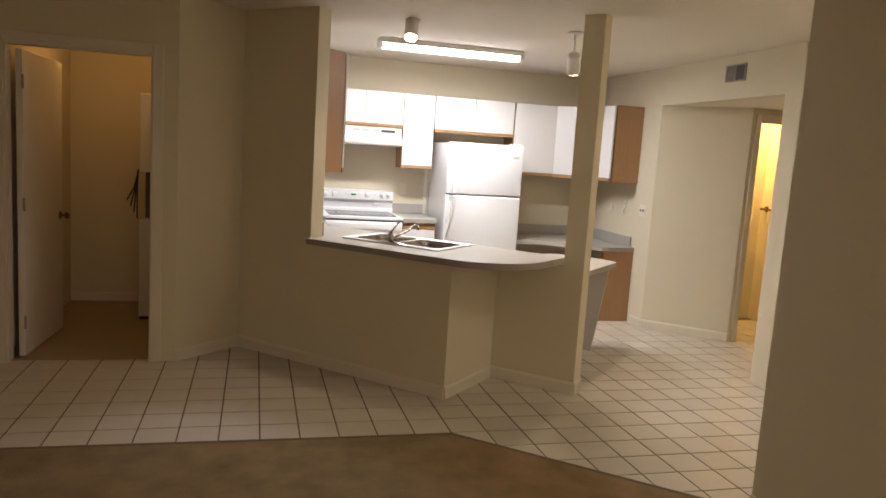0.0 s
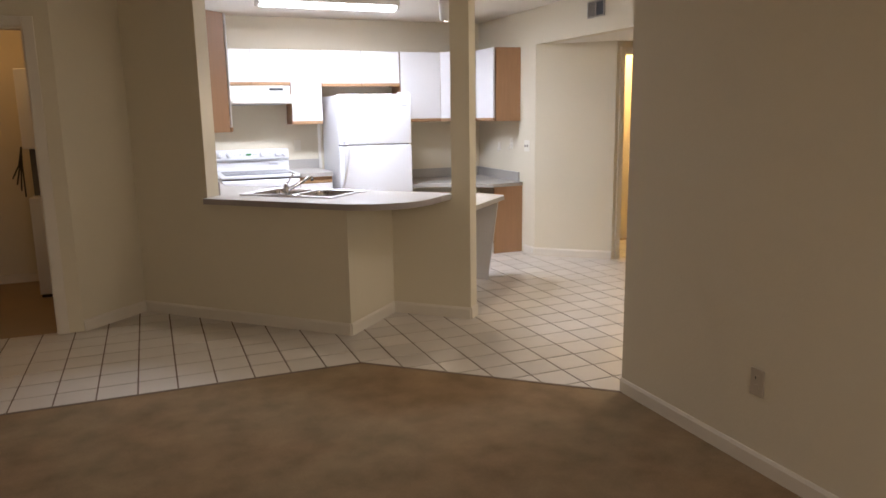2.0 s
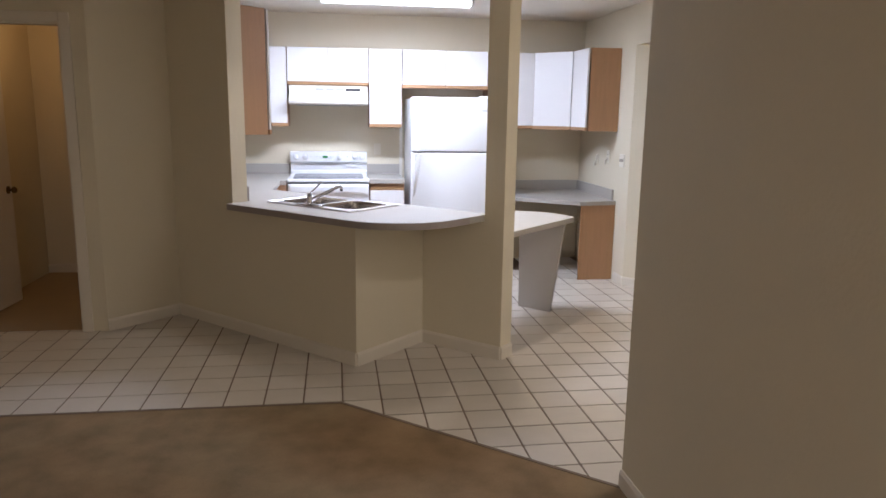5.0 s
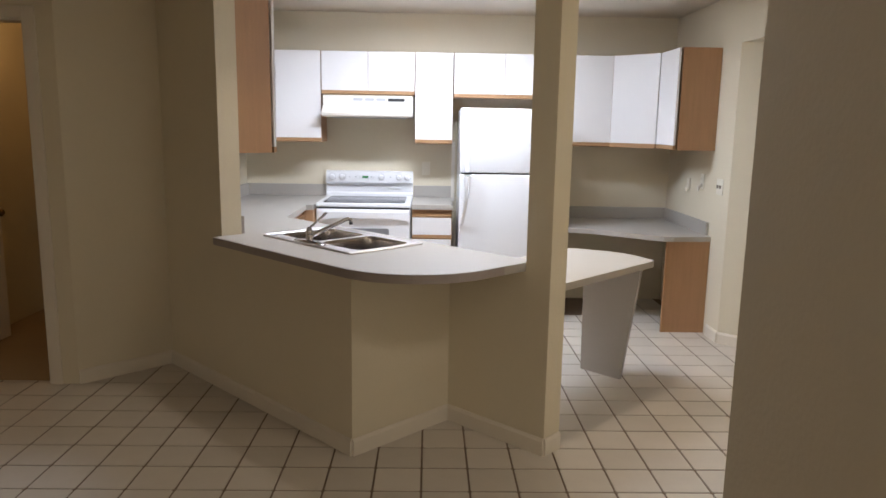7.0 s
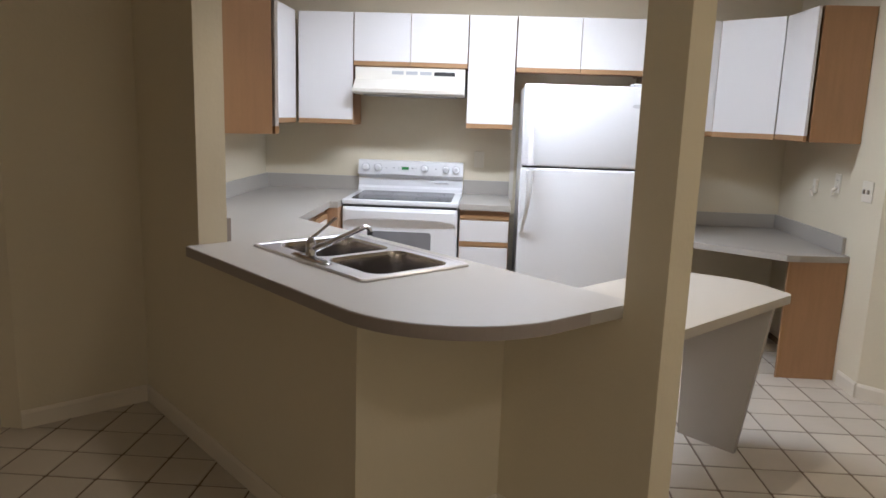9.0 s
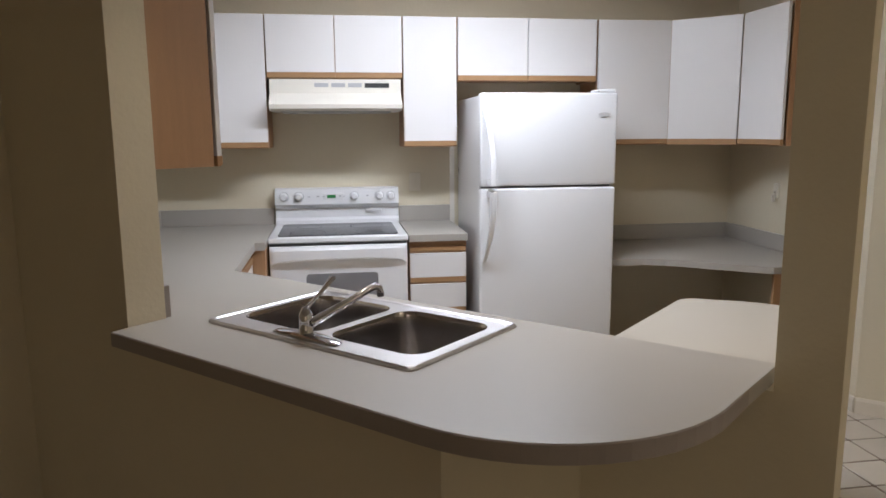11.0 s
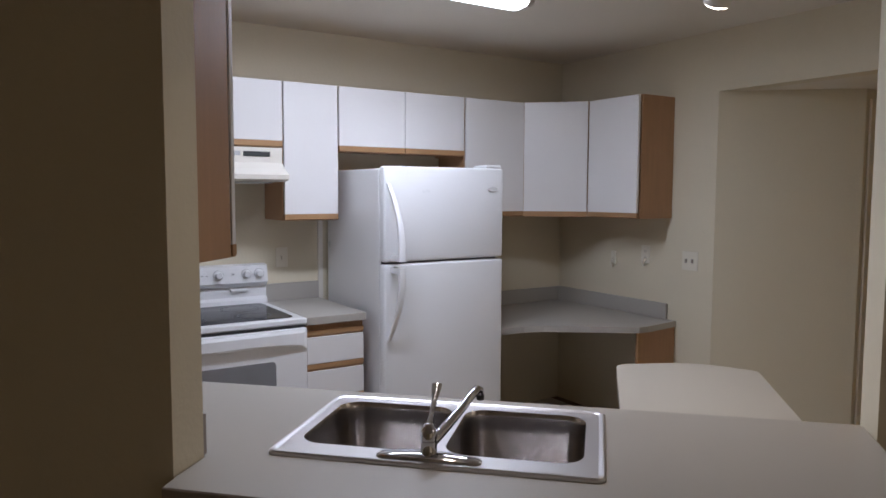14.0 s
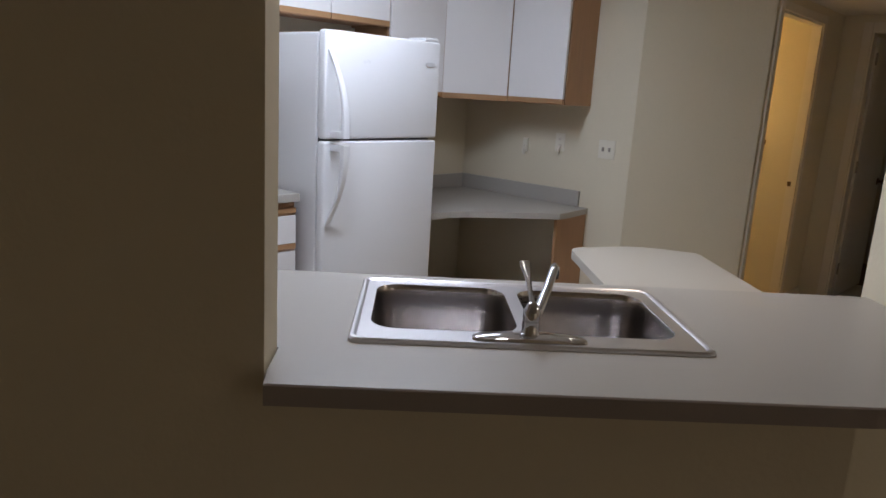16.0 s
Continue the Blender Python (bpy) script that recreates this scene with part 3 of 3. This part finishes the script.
# ---- base cabinets and worktops ----
def drawer_unit():
    c = thing("base_cabinet", "narrow base cabinet with white drawers and oak rails", "cabinet", pose(1.382, 6.655, 0), "kitchen base cabinets")
    w = 0.326
    part("body", B(0, 0.002, 0.10, w, 0.61, 0.872), OAK, c)
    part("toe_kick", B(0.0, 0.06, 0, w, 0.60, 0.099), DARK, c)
    z = 0.842
    for h in (0.14, 0.14, 0.14, 0.15):
        part("rail", rings(bmesh.new(), [[(x, 0.001, z), (x, -0.019, z), (x, -0.019, z - 0.022), (x, -0.008, z - 0.036), (x, 0.001, z - 0.036)] for x in (0.004, w - 0.004)]), OAKTRIM, c, "oak finger-pull rail")
        part("drawer_front", B(0.004, -0.019, z - 0.037 - h + 0.002, w - 0.004, 0.001, z - 0.037, bevel=0.0015, seg=1), WHITELAM, c, "white laminate drawer front")
        z -= h + 0.037


drawer_unit()
c = thing("base_cabinet", "corner base cabinet under the worktop with oak edges", "cabinet", pose(0, 0, 0), "kitchen base cabinets")
part("body", P([(-0.097, 5.62), (0.40, 5.62), (0.526, 5.80), (0.526, 7.273), (-0.097, 7.273)], 0.10, 0.872), OAK, c)
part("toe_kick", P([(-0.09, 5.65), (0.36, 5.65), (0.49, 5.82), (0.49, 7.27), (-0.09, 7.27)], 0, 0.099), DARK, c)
part("stile", B(0.5265, 6.490, 0.10, 0.608, 7.27, 0.872), OAK, c)
for y0, y1 in ((5.83, 6.15), (6.16, 6.478)):
    dd = part("door", B(0.527, y0, 0.12, 0.544, y1, 0.80, bevel=0.0015, seg=1), WHITELAM, c, "white laminate door")
    part("pull", B(0.527, y0, 0.803, 0.546, y1, 0.838, bevel=0.003), OAKTRIM, dd, "oak finger-pull strip")
c = thing("base_cabinet", "sink base cabinet on the kitchen side of the bar", "cabinet", pose(0, 0, 0), "kitchen base cabinets")
q0, q1, sA, sB = -4.55, -3.10, 5.50, 6.20
pt = lambda s, q: ((s + q) / 2, (s - q) / 2)
part("body", P([pt(sB - 0.02, q0 + 0.02), pt(sB - 0.02, q1), pt(sB, q1), pt(sB, q0)], 0.10, 0.872), OAK, c)
part("side", P([pt(sA, q1), pt(sA, q1 + 0.03), pt(sB, q1 + 0.03), pt(sB, q1)], 0.0, 0.872), OAK, c)
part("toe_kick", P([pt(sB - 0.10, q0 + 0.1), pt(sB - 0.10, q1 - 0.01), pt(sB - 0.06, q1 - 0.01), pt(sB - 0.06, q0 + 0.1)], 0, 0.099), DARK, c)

# sink frame: x along the bar, y towards the kitchen
SINK = pose(1.043, 4.784, 0.914, rz=-45)
to_world = lambda x, y: tuple((SINK @ Vector((x, y, 0)))[:2])
E1, EIN, EQ, RAD = 5.16, 6.285, -2.235, 0.46


def worktop():
    """The grey laminate top: west run, bar with rounded end, one slab."""
    corner = pt(E1, EQ)
    u, v = Vector((D, -D)), Vector((D, D))
    centre = Vector(corner) - u * RAD + v * RAD
    arc = []
    for k in range(15):
        a = radians(90 * k / 14)
        p = centre - v * RAD * math.cos(a) + u * RAD * math.sin(a)
        arc.append((p.x, p.y))
    out = [(0.333, E1 - 0.333)] + arc + [(1.985, 4.195), (2.03, 4.235), (2.035, EIN - 2.035)]
    inner = [(0.585, EIN - 0.585), (0.558, 5.73), (0.558, 6.480), (0.609, 6.486), (0.609, 7.272), (-0.098, 7.272), (-0.098, 5.52)]
    jamb = [(OPEN_L[0] + TH * D + 0.001, OPEN_L[1] + TH * D + 0.001 + 0.0), (OPEN_L[0] + 0.002, OPEN_L[1])]
    pts = out + inner[:-1] + [(-0.098, SB + 0.098 + 0.004), (jamb[0][0] - 0.002, SB - jamb[0][0] + 0.006), (OPEN_L[0] + TH * D + 0.003, OPEN_L[1] + TH * D - 0.002), (OPEN_L[0] + 0.003, OPEN_L[1] - 0.002), (0.368, S1 - 0.372)]
    hole = [to_world(x, y) for x, y in rounded(-0.374, -0.17, 0.358, 0.218, 0.05, 4)]
    c = thing("worktop", "grey speckled laminate worktop with rounded bar end", "countertop")
    part("slab", P(pts, 0.873, 0.914, holes=[hole]), LAMINATE, c)
    part("backsplash", B(-0.097, 7.252, 0.9145, 0.605, 7.272, 1.014, bevel=0.002), LAMINATE, c)
    part("backsplash", B(-0.097, 5.56, 0.9145, -0.077, 7.2515, 1.014, bevel=0.002), LAMINATE, c)
    a, b = (OPEN_L[0] + TH * D - 0.003, OPEN_L[1] + TH * D + 0.004), (-0.06, SB + 0.064)
    part("backsplash", P([a, along(a, b, 0, -0.02), along(a, b, 0.58, -0.02), along(a, b, 0.58)], 0.9145, 1.014), LAM_EDGE, c)
    # darker front edge band
    band = [(0.333, E1 - 0.333)] + arc + [(1.983, 4.202)]
    bm = bmesh.new()
    path = [Vector(p) for p in band]
    loops = []
    for i, p in enumerate(path):
        d = (path[min(i + 1, len(path) - 1)] - path[max(i - 1, 0)]).normalized()
        nrm = Vector((d.y, -d.x))
        o = p + nrm * 0.003
        loops.append([(p.x, p.y, 0.8725), (o.x, o.y, 0.8725), (o.x, o.y, 0.911), (p.x, p.y, 0.9135)])
    rings(bm, loops)
    part("edge_band", bm, LAM_EDGE, c, "darker grey laminate edge band")
    r = thing("worktop", "short grey laminate worktop between stove and refrigerator", "countertop")
    part("slab", B(1.379, 6.618, 0.873, 1.712, 7.272, 0.914, bevel=0.003), LAMINATE, r)
    part("backsplash", B(1.380, 7.252, 0.9145, 1.711, 7.272, 1.014, bevel=0.002), LAMINATE, r)


worktop()


def sink():
    s = thing("kitchen_sink", "stainless steel double-bowl sink set in the bar", "sink", SINK)
    bowls = ((-0.364, -0.158, -0.024, 0.207), (0.010, -0.158, 0.348, 0.207))
    holes = [rounded(*b, 0.062, 8) for b in bowls]
    part("rim", P(rounded(-0.405, -0.245, 0.398, 0.256, 0.022, 6), 0.0005, 0.006, holes=holes), RIMSTEEL, s, "flat satin steel rim")
    # raised bead round the rim
    bm = bmesh.new()
    loops = [[(x, y, z) for x, y in rounded(-0.405 + o, -0.245 + o, 0.398 - o, 0.256 - o, 0.022, 6)] for o, z in ((0.0, 0.0058), (0.004, 0.0105), (0.011, 0.0105), (0.017, 0.0058))]
    rings(bm, loops, False, False)
    part("bead", bm, RIMSTEEL, s, smooth=True)
    for b in bowls:
        cx, cy = (b[0] + b[2]) / 2, (b[1] + b[3]) / 2
        bm = bmesh.new()
        loops = []
        for sc, z in ((1.0, 0.006), (0.985, 0.0), (0.975, -0.01), (0.96, -0.06), (0.95, -0.125), (0.93, -0.145), (0.87, -0.157), (0.6, -0.16), (0.16, -0.165)):
            loops.append([(cx + (x - cx) * sc, cy + (y - cy) * sc, z) for x, y in rounded(*b, 0.062, 8)])
        rings(bm, loops, False, True)
        bmesh.ops.reverse_faces(bm, faces=bm.faces[:])
        bo = part("bowl", bm, STEEL, s, "brushed steel bowl", True)
        part("drain", T([(cx, cy, -0.1648), (cx, cy, -0.160), (cx, cy, -0.159)], [0.043, 0.043, 0.034], 24), CHROME, bo, "chrome drain ring", True)
        part("strainer", T([(cx, cy, -0.159), (cx, cy, -0.1582)], [0.03, 0.028], 20), DARK, bo, "dark strainer")


sink()


def faucet():
    f = thing("faucet", "chrome single-lever kitchen faucet behind the sink", "faucet", SINK @ pose(-0.010, -0.200, 0.0065))
    loops = []
    for x, hd, h in ((-0.127, 0.010, 0.004), (-0.118, 0.019, 0.008), (-0.09, 0.024, 0.012), (-0.05, 0.027, 0.016), (0, 0.028, 0.018), (0.05, 0.027, 0.016), (0.09, 0.024, 0.012), (0.118, 0.019, 0.008), (0.127, 0.010, 0.004)):
        loops.append([(x, y * hd, z * h) for y, z in ((-1, 0), (-0.92, 0.55), (-0.6, 0.9), (-0.2, 1), (0.2, 1), (0.6, 0.9), (0.92, 0.55), (1, 0))])
    part("base_plate", rings(bmesh.new(), loops), CHROME, f, "arched chrome base plate", True)
    part("body", T([(0, 0, z) for z in (0.011, 0.013, 0.016, 0.045, 0.0455, 0.049, 0.0495, 0.066, 0.068, 0.084, 0.087)],
                   [0.023, 0.022, 0.0195, 0.0195, 0.0175, 0.0175, 0.0195, 0.0190, 0.0180, 0.0105, 0.006], 24), CHROME, f, smooth=True)
    sp = part("spout", T([(0.008, 0.01, 0.040), (0.03, 0.06, 0.062), (0.056, 0.125, 0.090), (0.074, 0.172, 0.113), (0.081, 0.195, 0.120), (0.086, 0.208, 0.114), (0.087, 0.211, 0.100)],
                      [0.013, 0.012, 0.0108, 0.0105, 0.0105, 0.0105, 0.0105], 16), CHROME, f, "long angled chrome spout", True)
    part("aerator", T([(0.087, 0.211, 0.101), (0.0872, 0.2115, 0.088)], [0.011, 0.010], 16), DARK, sp, "dark aerator tip", True)
    part("lever", T([(0, 0.0, 0.080), (-0.001, 0.03, 0.096), (-0.003, 0.07, 0.122), (-0.005, 0.098, 0.140), (-0.006, 0.113, 0.150)], [(0.007, 0.007), (0.0055, 0.0055), (0.007, 0.005), (0.012, 0.004), (0.013, 0.004)], 12), CHROME, f, "upright chrome lever", True)


faucet()


# ---- breakfast table behind the post ----
def table():
    m = pose(0, 0, 0, rz=-45)          # local x along (1,-1), local y along (1,1)
    t = thing("breakfast_table", "pale laminate table end with rounded corners on a panel leg", "table", m)
    q = lambda x, y: ((x - y) * D, (x + y) * D)
    x0, x1 = -2.185, -1.572            # local x of both long edges
    yA = q(2.06, 4.20)[1] + 0.06
    yB = 5.66
    pts = [(x1, yA)]
    r = 0.045
    pts += [(x1 - r + r * math.cos(radians(a)), yB + 0.03 - r + r * math.sin(radians(a))) for a in range(0, 91, 18)]
    for k in range(1, 10):
        f = k / 10
        pts.append((x1 - r + (x0 + 0.09 - x1 + r) * f, yB + 0.03 + 0.075 * math.sin(math.pi * f) * (1 - 0.25 * f)))
    r = 0.09
    pts += [(x0 + r - r * math.sin(radians(a)), yB + 0.03 - r + r * math.cos(radians(a))) for a in range(0, 91, 18)]
    pts += [(x0, yA)]
    part("tabletop", P(pts, 0.722, 0.760), DESKLAM, t, "pale laminate top")
    yl = q(2.64, 5.235)[1]
    bm = bmesh.new()
    rings(bm, [[(-1.985, yl - 0.012, 0), (-1.70, yl - 0.012, 0), (-1.70, yl + 0.012, 0), (-1.985, yl + 0.012, 0)], [(-2.0, yl - 0.012, 0.7215), (-1.60, yl - 0.012, 0.7215), (-1.60, yl + 0.012, 0.7215), (-2.0, yl + 0.012, 0.7215)]])
    part("leg", bm, LAMINATE, t, "grey laminate panel leg, narrower at the floor")


table()


# ---- corner desk ----
struct("trim_filler", B(1.7135, 7.2605, 0.88, 1.742, 7.2745, UZ0 + 0.01), DOORPAINT, "white filler strip beside the refrigerator", "wall trim")
dk = thing("corner_desk", "grey laminate corner desk on an oak end panel", "desk")
pts = [(2.53, 6.55), (2.72, 6.54), (2.84, 6.495), (3.20, 6.225), (3.29, 6.158), (3.36, 6.152), (3.653, 6.188), (3.653, NY), (2.53, NY)]
part("desktop", P(pts, 0.713, 0.750), LAMINATE, dk, "grey speckled laminate top")
part("backsplash", B(2.53, 7.254, 0.7505, 3.631, NY - 0.001, 0.850, bevel=0.002), LAMINATE, dk)
part("backsplash", B(3.633, 6.255, 0.7505, 3.653, NY - 0.001, 0.850, bevel=0.002), LAMINATE, dk)
part("end_panel", B(3.320, 6.196, 0, 3.653, 6.214, 0.7125, bevel=0.002), OAK, dk, "plain oak end panel")
part("stile", B(3.320, 6.192, 0, 3.338, 6.1955, 0.7125), OAKTRIM, dk)
part("support", B(2.535, 6.60, 0, 2.553, 7.27, 0.7125), OAK, dk)


# ---- small wall fittings ----
def plate(m, kind, label):
    p = thing("wall_outlet" if kind != "switch" else "light_switch", label, "outlet" if kind != "switch" else "switch", m)
    part("plate", B(-0.036, -0.006, -0.058, 0.036, -0.0005, 0.058, bevel=0.003), PLATE, p)
    if kind == "switch":
        part("toggle", B(-0.006, -0.018, -0.012, 0.006, -0.0065, 0.012, bevel=0.002), PLATE, p)
    else:
        for z in (-0.02, 0.02):
            s = part("socket", P([(0.015 * math.cos(a), 0.015 * math.sin(a)) for a in (2 * math.pi * k / 16 for k in range(16))], 0, 0.002), TRIM, p)
            s.matrix_basis = pose(0, -0.0062, z, 90)
            for x in (-0.006, 0.006):
                part("slot", B(x - 0.001, -0.0092, z - 0.004, x + 0.001, -0.0083, z + 0.004), DARK, p)
    return p


def double_switch(m):
    p = thing("light_switch", "ivory double switch plate near the hall corner", "switch", m)
    part("plate", B(-0.058, -0.006, -0.058, 0.058, -0.0005, 0.058, bevel=0.003), PLATE, p)
    for x in (-0.023, 0.023):
        part("toggle", B(x - 0.006, -0.018, -0.012, x + 0.006, -0.0065, 0.012, bevel=0.002), VENT, p)


o = plate(pose(3.654, 6.443, 1.15, rz=-90), "outlet", "ivory outlet plate with a plug above the desk")
part("plug", T([(0, -0.008, -0.03), (0.0, -0.03, -0.045), (0.012, -0.034, -0.075)], [0.011, 0.010, 0.006]), TRIM, o, smooth=True)
double_switch(pose(3.654, 6.095, 1.135, rz=-90))
lo = thing("wall_outlet", "brown outlet plate low on the living room wall", "outlet", pose(2.2445, 1.56, 0.385, rz=-90))
part("plate", B(-0.036, -0.006, -0.058, 0.036, -0.0005, 0.058, bevel=0.003), BROWNPLATE, lo)
for z in (-0.02, 0.02):
    part("socket", B(-0.012, -0.0078, z - 0.012, 0.012, -0.0062, z + 0.012, bevel=0.0006), BROWNPLATE, lo)
part("slot", B(-0.007, -0.0095, 0.014, -0.003, -0.008, 0.026), DARK, lo)
plate(pose(1.487, 7.274, 1.165), "switch", "ivory switch plate between stove and refrigerator")
plate(pose(-1.639, 3.43, 1.18, rz=90), "switch", "ivory switch plate beside the front door")
hook = thing("wall_phone_jack", "small ivory jack with a dangling plug above the desk", "phone jack", pose(3.654, 6.715, 1.11, rz=-90))
part("plate", B(-0.02, -0.02, -0.045, 0.02, -0.0005, 0.045, bevel=0.004), PLATE, hook)
part("clip", T([(0, -0.02, 0.0), (0.0, -0.035, -0.03), (0.004, -0.03, -0.065)], 0.009), TRIM, hook, smooth=True)

# towel bar in the bathroom
tb = thing("towel_bar", "metal towel bar on the yellow-lit bathroom wall", "towel bar", pose(0, 0, 0))
part("bar", T([(5.15, 6.29, 1.20), (5.15, 5.67, 1.20)], 0.009), BRASS, tb, smooth=True)
for y in (6.26, 5.70):
    part("bracket", T([(5.2045, y, 1.20), (5.196, y, 1.20), (5.192, y, 1.20), (5.135, y, 1.20)], [0.030, 0.028, 0.014, 0.014]), BRASS, tb, smooth=True)

# ---- stacked washer and dryer ----
wd = thing("laundry_machine", "white stacked washer and dryer in the laundry", "washing machine", pose(-0.95, 6.17, 0))
part("washer", B(0, 0, 0.03, 0.62, 0.66, 0.85, bevel=0.008), APPLIANCE, wd, "white washer body")
part("console", B(0.02, 0.20, 0.8505, 0.60, 0.66, 1.2495), GASKET, wd, "dark control recess")
part("dryer", B(0, 0, 1.25, 0.62, 0.66, 1.89, bevel=0.008), APPLIANCE, wd, "white dryer body")
part("foot_strip", B(0.01, 0.01, 0, 0.61, 0.64, 0.0295), DARK, wd)
part("door", P([(0.31 + 0.2 * math.cos(a), 0.2 * math.sin(a)) for a in (2 * math.pi * k / 32 for k in range(32))], 0, 0.02), HANDLEW, wd).matrix_basis = pose(0, -0.0005, 1.57, 90)
for k in range(4):
    part("hose", T([(-0.012, 0.03, 1.27), (-0.02 - 0.008 * k, 0.03, 1.12), (-0.02 - 0.028 * k, 0.035 + 0.01 * k, 0.86 + 0.05 * k)], 0.006), DARK, wd, "dark hanging cord", True)


# ---- floor tiles ----
CT, ST = math.cos(radians(-0.2)), math.sin(radians(-0.2))     # the tiling lies a little askew
PITCH, GAP = 0.2096, 0.0095
OX, OY = 0.044, 3.941
half_t = (PITCH - GAP) / 2
bm = bmesh.new()
top = rounded(-half_t, -half_t, half_t, half_t, 0.006, 1)
rings(bm, [[(x, y, -0.004) for x, y in top], [(x, y, -0.0012) for x, y in top], [(x * 0.985, y * 0.985, 0.0) for x, y in top]], False, True)
tile_mesh = mesh_of("tile", bm, TILE)
rest = bmesh.new()
count = 0
floor_ob = bpy.data.objects["floor"]


def on_tiles(x, y):
    """Whether a tile centre lies on the tiled floor and not under the carpet."""
    if y < 2.35 or x < -1.7 or x > 6.6 or y > 7.3:
        return False
    m = PITCH * 0.75
    if x < APEX[0] and y < 3.53 - m:
        return False
    if x < 2.27 and x + y < APEX[0] + APEX[1] - m * 1.2 and y < 3.53 - m:
        return False
    if x >= 2.27 and y < 2.40:
        return False
    if x < 2.27 and y < 3.51 and x + y < 4.60 - m * 1.2:
        return False
    return True


def hidden(x, y):
    """Under fitted furniture or inside walls."""
    return (y > 6.75 and x < 3.0) or (x < 0.5 and y > 5.75 and x > -0.3) or (x > 3.7 and y > 6.2)


for i in range(-9, 33):
    for j in range(-8, 17):
        x, y = OX + (i + 0.5) * PITCH, OY + (j + 0.5) * PITCH
        if not on_tiles(x, y) or hidden(x, y):
            continue
        dx, dy = x - 0.3, y - 3.9
        x, y = 0.3 + dx * CT + dy * ST, 3.9 - dx * ST + dy * CT
        near = -1.3 < x < 3.7 and 3.0 < y < 6.1 and x + y > 4.4 and not (5.7 < x + y < 6.2 and x < 1.8) and count < 300
        if near:
            t = new("tile", tile_mesh)
            t.parent = floor_ob
            t.matrix_basis = pose(x, y, random.uniform(-0.0006, 0.0), random.uniform(-0.1, 0.1), random.uniform(-0.1, 0.1), 0.2)
            count += 1
        else:
            rings(rest, [[(x + a * CT + b * ST, y - a * ST + b * CT, z) for a, b in top] for z in (-0.004, -0.0004)], False, True)
ro = new("tile_rest", mesh_of("tile_rest", rest, TILE))
ro.parent = floor_ob
tagged(ro, "cream floor tiles farther off", kind="stuff")
